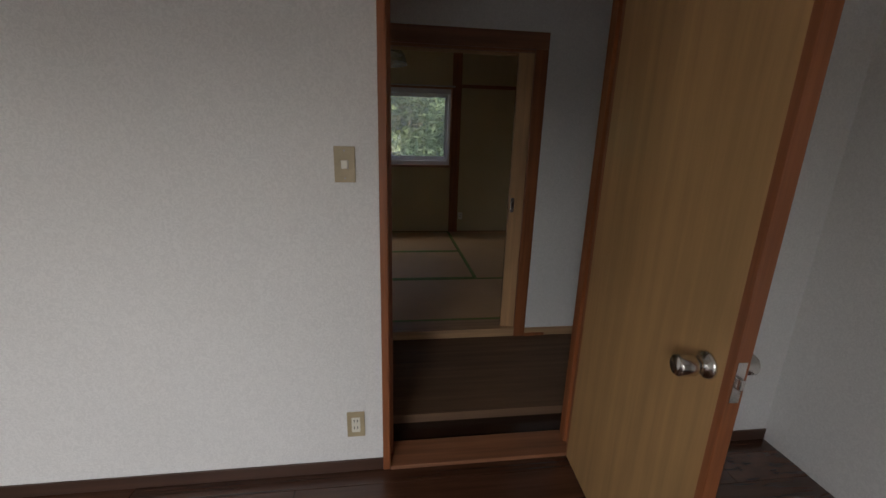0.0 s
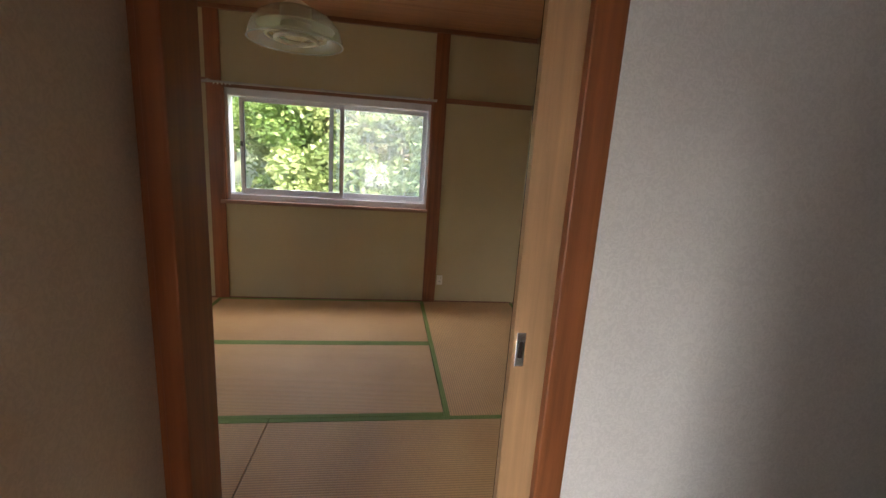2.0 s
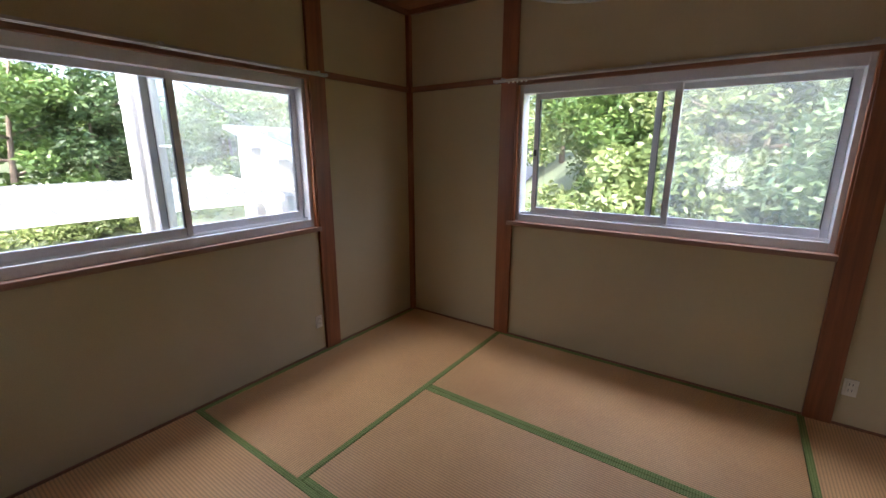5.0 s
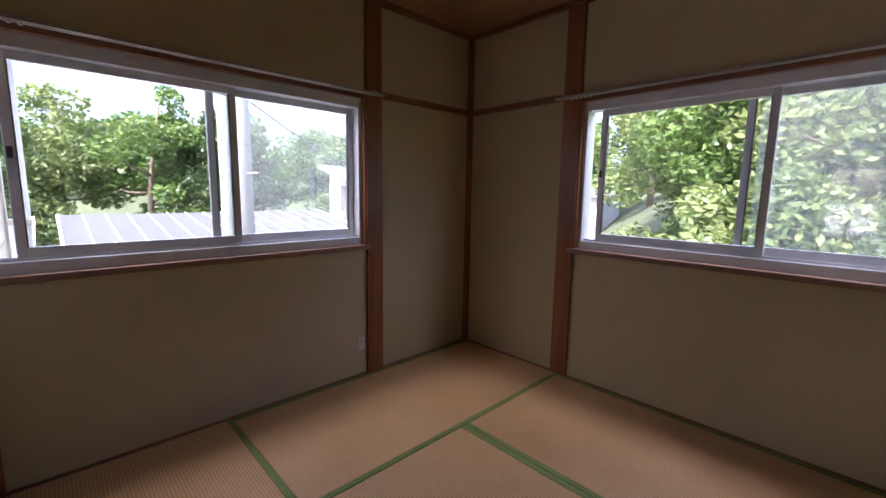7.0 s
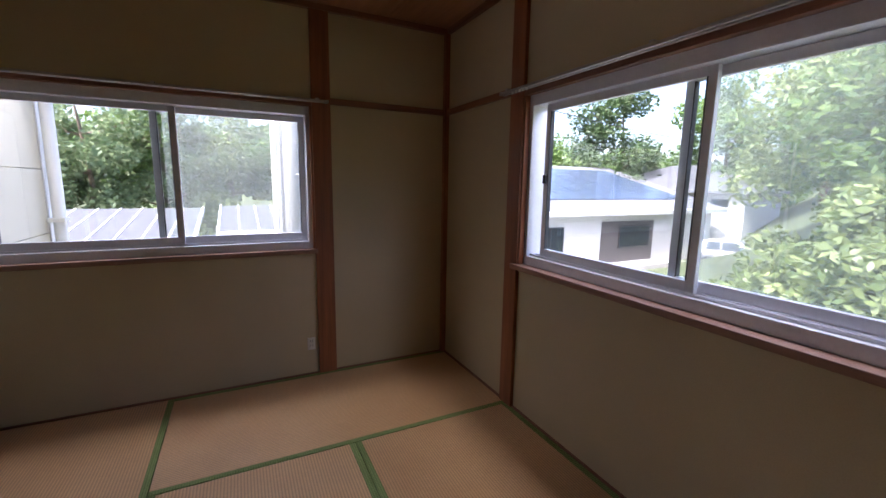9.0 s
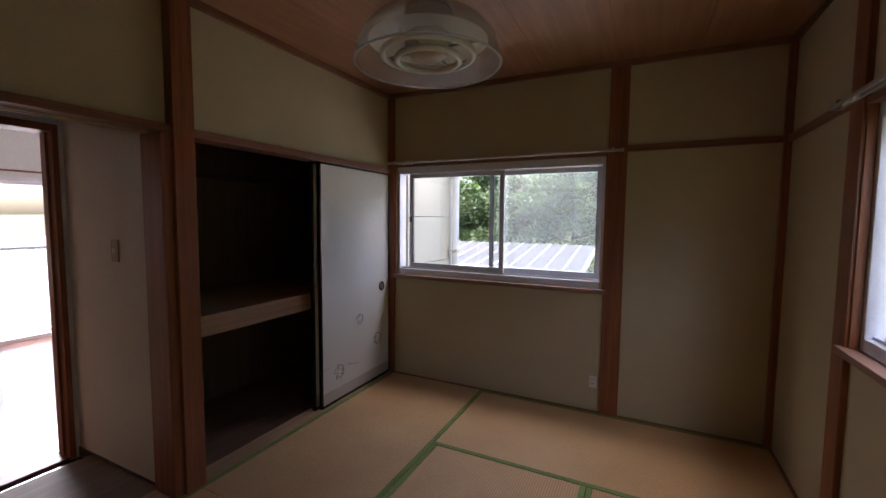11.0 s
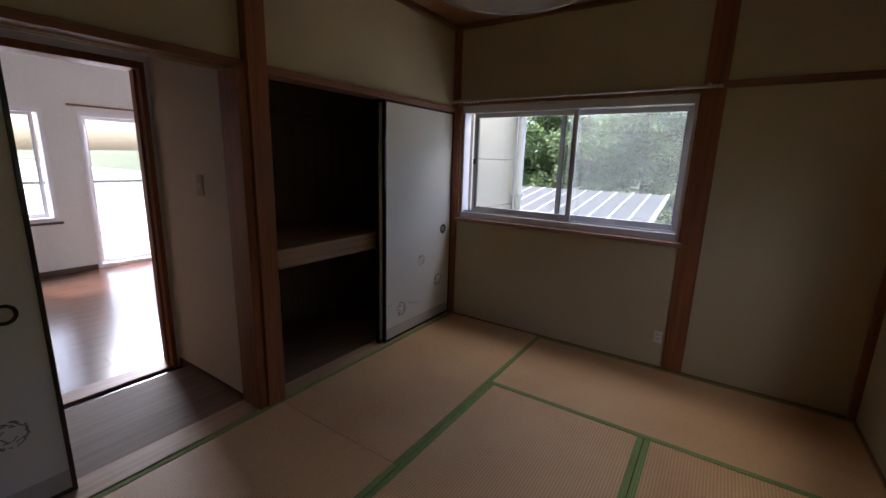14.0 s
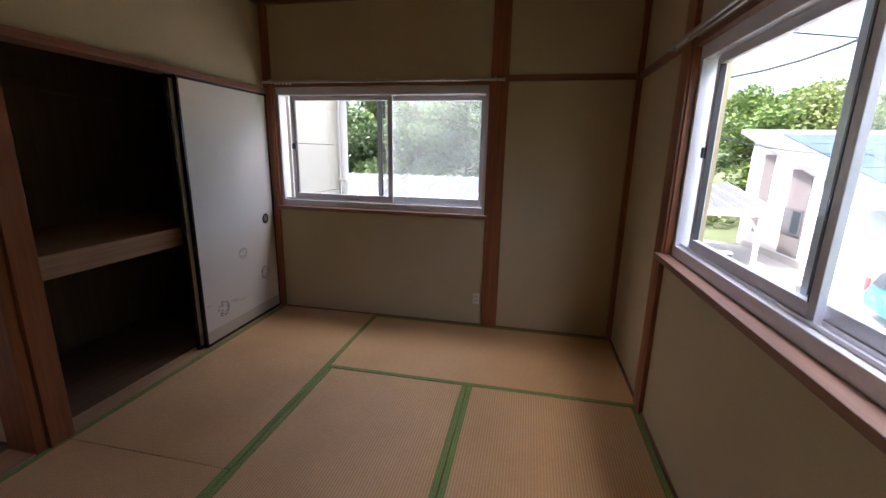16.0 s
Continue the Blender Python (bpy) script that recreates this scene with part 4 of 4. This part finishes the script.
for i in range(8):
    for j in range(4):
        bm = bmesh.new()
        add_box(bm, 0.9 + i * 1.62, 2.46 + i * 1.62, 1.2 + j * 1.72, 2.86 + j * 1.72, 0.23, 0.265, tilt)
        part("solar_panel", bm, SOLAR, mh, "dark glossy solar panel" if i + j == 0 else "")
# Entrance shade drawn as a flat dark grey panel; no recess is cut.
part("entrance_shade_panel", boxes((5.5, 9.6, -0.03, 0.02, 0.3, 2.55)), GREYP, mh, "flat grey panel in place of the entrance's shade")
part("porch_step", boxes((5.3, 9.8, -1.3, -0.01, 0.02, 0.3), bevel=0.02), CONC, mh)
house_window(mh, 1.2, 2.9, 0.35, 2.35)
house_window(mh, 6.8, 9.2, 1.1, 2.3, -0.04)
gable = part("gable_trim", boxes((-0.02, 0.01, 0.02, W2 - 0.02, 0.02, 0.32)), CONC, mh, "pale plinth")
for y0, y1, z0, z1 in ((3.1, 4.5, 0.4, 4.0), (6.0, 6.9, 0.9, 4.6)):
    part("grey_panel", boxes((-0.035, 0.01, y0, y1, z0, z1)), GREYP, mh, "grey wall panel")
wf = part("window", boxes((-0.09, -0.03, 3.15, 4.45, 1.3, 2.4), bevel=0.01), ALUD, mh, "dark-framed window")
part("pane", boxes((-0.10, -0.085, 3.25, 3.78, 1.4, 2.3)), DARKG, wf)
part("pane", boxes((-0.10, -0.085, 3.84, 4.36, 1.4, 2.3)), PALEROOF, wf)

# hip-roofed house farther off
hh = thing("hip_roof_house", pose(-22.3, 27.5, GZ, 0, 0, 12), "pale house with a low hipped grey roof", "house")
part("wall", boxes((0, 10.5, 0, 8, 0, 4.3)), WHITEW, hh)
bm = bmesh.new()
c = [bm.verts.new(p) for p in ((-0.6, -0.6, 4.2), (11.1, -0.6, 4.2), (11.1, 8.6, 4.2), (-0.6, 8.6, 4.2))]
t0, t1 = bm.verts.new((4.2, 4, 6.1)), bm.verts.new((6.3, 4, 6.1))
bm.faces.new((c[0], c[1], t1, t0)), bm.faces.new((c[1], c[2], t1)), bm.faces.new((c[2], c[3], t0, t1)), bm.faces.new((c[3], c[0], t0)), bm.faces.new(c[::-1])
part("roof", bm, PALEROOF, hh, "pale grey hipped roof")
part("eave_board", boxes((-0.62, 11.12, -0.64, -0.58, 4.08, 4.24), (11.08, 11.14, -0.6, 8.6, 4.08, 4.24)), SLATE, hh)
part("lean_to", boxes((1.0, 7.6, -2.4, -0.02, 0, 2.35)), WHITEW, hh)
part("lean_to_roof", boxes((0.7, 7.9, -2.8, 0, 2.36, 2.55), bevel=0.02), PALEROOF, hh)
house_window(hh, 1.9, 3.4, 0.4, 2.0, -2.42)
house_window(hh, 4.6, 6.3, 0.4, 2.0, -2.42)
house_window(hh, 8.6, 9.6, 2.9, 3.7)
part("antenna_mast", tube([(7.0, 3.6, 5.6), (7.0, 3.6, 7.3)], 0.03, 8), WHITEMET, hh)
part("satellite_dish", lathe([(0.0005, -0.08), (0.2, -0.05), (0.36, 0.04), (0.38, 0.06), (0.34, 0.05), (0.0005, -0.05)], 20), WHITEMET, hh, "round white satellite dish", pose(7.0, 3.5, 6.6, 75))

pole = thing("utility_pole", pose(-3.0, 1.93, GZ), "pale concrete utility pole with steel steps and wires", "utility pole")
part("shaft", tube([(0, 0, 0), (0, 0, 9.5)], [0.17, 0.13], 20), CONC, pole)
for i in range(14):
    an = (i % 2) * math.pi + 0.4
    part("step_bolt", tube([(0.12 * math.cos(an), 0.12 * math.sin(an), 1.8 + i * 0.45), (0.30 * math.cos(an), 0.30 * math.sin(an), 1.8 + i * 0.45)], 0.011, 6), WHITEMET, pole)
part("cross_arm", boxes((-0.05, 0.05, -0.7, 0.25, 6.3, 6.38)), WHITEMET, pole)
part("conduit", tube([(0.12, -0.2, 0.0), (0.12, -0.2, 6.2)], 0.035, 8), PIPE, pole)


def sagging(p0, p1, sag, r=0.012):
    p0, p1 = Vector(p0), Vector(p1)
    return tube([p0.lerp(p1, k / 14) - Vector((0, 0, sag * 4 * (k / 14) * (1 - k / 14))) for k in range(15)], r, 6)


for p0, p1, s in (((-3.0, 1.93, 3.15), (-9, -40, 3.9), 0.7), ((-3.0, 1.93, 3.0), (-9, -40, 3.6), 0.8), ((-3.0, 1.93, 2.85), (-9, -40, 3.45), 0.9), ((-3.0, 1.93, 3.15), (-14, 36, 5.0), 0.8),
                  ((-3.0, 1.93, 3.1), (-0.8, 3.6, 2.45), 0.35), ((-3.0, 1.93, 2.9), (-1.0, 4.6, 2.3), 0.5), ((-3.0, 2.0, 2.3), (-18, 16, 1.8), 0.5)):
    single("overhead_cable", sagging(p0, p1, s), CABLE, "thin black overhead cable from the utility pole", "cable", "overhead cables")


def car(m, paint, label):
    """x forward; a small hatchback."""
    ob = thing("car", m, label, "car")

    side_line = [(-1.72, 0.32), (-1.78, 0.72), (-1.72, 0.98), (0.55, 0.98), (1.45, 0.86), (1.78, 0.62), (1.76, 0.30)]
    bm = bmesh.new()
    l = [bm.verts.new((x, -0.76, z)) for x, z in side_line]
    r = [bm.verts.new((x, 0.76, z)) for x, z in side_line]
    bm.faces.new(l)
    bm.faces.new(r[::-1])
    for i in range(len(l)):
        j = (i + 1) % len(l)
        bm.faces.new((l[i], l[j], r[j], r[i]))
    bmesh.ops.bevel(bm, geom=list(bm.edges), offset=0.07, segments=3, affect="EDGES")
    for f in bm.faces:
        f.smooth = True
    part("body", bm, paint, ob)
    for nm, ins, line, mt in (("cabin", 0.0, [(-1.70, 0.95), (-1.45, 1.46), (-0.2, 1.54), (0.25, 1.48), (0.95, 0.95)], paint),):
        bm = bmesh.new()
        l = [bm.verts.new((x, -0.72 + (z - 0.95) * 0.22, z)) for x, z in line]
        r = [bm.verts.new((x, 0.72 - (z - 0.95) * 0.22, z)) for x, z in line]
        bm.faces.new(l)
        bm.faces.new(r[::-1])
        for i in range(len(l)):
            j = (i + 1) % len(l)
            bm.faces.new((l[i], l[j], r[j], r[i]))
        bmesh.ops.bevel(bm, geom=list(bm.edges), offset=0.06, segments=2, affect="EDGES")
        part(nm, bm, mt, ob)
    for s in (-1, 1):
        for x0, x1, t0, t1 in ((-1.32, -0.62, -1.25, -0.62), (-0.55, 0.62, -0.55, 0.18)):
            bm = bmesh.new()
            q = [(x0, 1.0, 0.722), (x1, 1.0, 0.722), (t1, 1.42, 0.63), (t0, 1.42, 0.63)]
            vs = [bm.verts.new((x, s * (y + o), z)) for o in (0, 0.012) for x, z, y in q]
            bm.faces.new(vs[:4])
            bm.faces.new(vs[4:])
            for i in range(4):
                bm.faces.new((vs[i], vs[(i + 1) % 4], vs[4 + (i + 1) % 4], vs[4 + i]))
            part("side_window", bm, DARKG, ob)
        part("tail_light", boxes((-1.80, -1.70, s * 0.66 - 0.07, s * 0.66 + 0.07, 0.78, 1.15), bevel=0.02), REDL, ob, "red tail light")
        part("headlight", boxes((1.62, 1.76, s * 0.58 - 0.12, s * 0.58 + 0.12, 0.62, 0.76), bevel=0.02), IVORY, ob)
        part("mirror", boxes((0.42, 0.58, s * 0.84 - 0.08, s * 0.84 + 0.08, 0.98, 1.1), bevel=0.03), paint, ob)
        for x in (-1.1, 1.15):
            wm = Matrix.Translation((x, s * 0.70, 0.3)) @ Matrix.Rotation(radians(-90 * s), 4, "X")
            wh = part("wheel", capped(lathe([(0.20, -0.09), (0.29, -0.09), (0.30, -0.05), (0.30, 0.05), (0.29, 0.085), (0.20, 0.09)], 24)), TYRE, ob, "", wm)
            part("rim", lathe([(0.20, 0.092), (0.16, 0.075), (0.06, 0.085), (0.0005, 0.09)], 20), ALU, wh)
    part("rear_window", boxes((-0.02, 0.0, -0.56, 0.56, -0.2, 0.2), bevel=0.005), DARKG, ob, "", Matrix.Translation((-1.60, 0, 1.2)) @ Matrix.Rotation(radians(26), 4, "Y"))
    part("windscreen", boxes((0.0, 0.02, -0.58, 0.58, -0.28, 0.27), bevel=0.005), DARKG, ob, "", Matrix.Translation((0.62, 0, 1.22)) @ Matrix.Rotation(radians(-53), 4, "Y"))
    return ob


car(pose(-9.4, 13.2, GZ + 0.02, 0, 0, 75), CYAN, "bright cyan-blue hatchback parked before the white house")
car(pose(-10.4, 26.2, GZ + 0.02, 0, 0, 20), SILVER, "silver hatchback parked by the hip-roofed house")

# yard clutter under the carport
for i, (x, y, w, h, mt) in enumerate(((-13.6, 10.4, 0.35, 0.6, PIPE), (-12.9, 10.9, 0.5, 0.25, IVORY), (-12.5, 11.4, 0.45, 0.22, PALEROOF), (-13.3, 11.2, 0.5, 0.3, WHITEMET), (-14.4, 9.6, 0.4, 0.8, ALUD), (-12.1, 11.9, 0.4, 0.2, PIPE))):
    bin_ob = thing("storage_box", pose(x, y, GZ + 0.02, 0, 0, 23 * i), "small plastic storage box standing in the yard", "box", "yard clutter")
    part("tub", boxes((-w / 2, w / 2, -w / 3, w / 3, 0, h), bevel=0.02), mt, bin_ob)
    part("lid", boxes((-w / 2 - 0.02, w / 2 + 0.02, -w / 3 - 0.02, w / 3 + 0.02, h, h + 0.05), bevel=0.015), WHITEMET, bin_ob)

# ---- floor boards, last ----
structure("floor_white", boxes((-0.95, 3.65, SY, BY0, FL - 0.06, FL - 0.012)), PLYX, "sub floor of the white room", "floor")
fw = thing("floor_boards_white", pose(0, 0, FL - 0.012), "glossy dark brown floor boards", "floor", "", "structure")
board = mesh_of("board", boxes((0, 1.818, 0, 0.148, 0, 0.012), bevel=0.0012), DARKFLOOR)
rb = random.Random(2)
y, k = SY, 0
while y < BY0 - 0.02:
    x = -0.95 - (k % 3) * 0.6
    while x < 3.6:
        o = new("board", board)
        o.parent = fw
        sx = min(3.65, x + 1.82) - max(-0.95, x)
        o.matrix_basis = Matrix.Translation((max(-0.95, x), y, rb.uniform(-0.0004, 0.0))) @ Matrix.Diagonal((sx / 1.82, min(0.15, BY0 - y) / 0.15, 1, 1))
        x += 1.82
    y += 0.15
    k += 1
structure("floor_hall", boxes((HW, 2.785, BY1, -0.135, FL - 0.08, FL - 0.012)), PLYX, "sub floor of the hall", "floor")
fh = thing("floor_boards_hall", pose(0, 0, FL - 0.012), "dark brown hall floor boards", "floor", "", "structure")
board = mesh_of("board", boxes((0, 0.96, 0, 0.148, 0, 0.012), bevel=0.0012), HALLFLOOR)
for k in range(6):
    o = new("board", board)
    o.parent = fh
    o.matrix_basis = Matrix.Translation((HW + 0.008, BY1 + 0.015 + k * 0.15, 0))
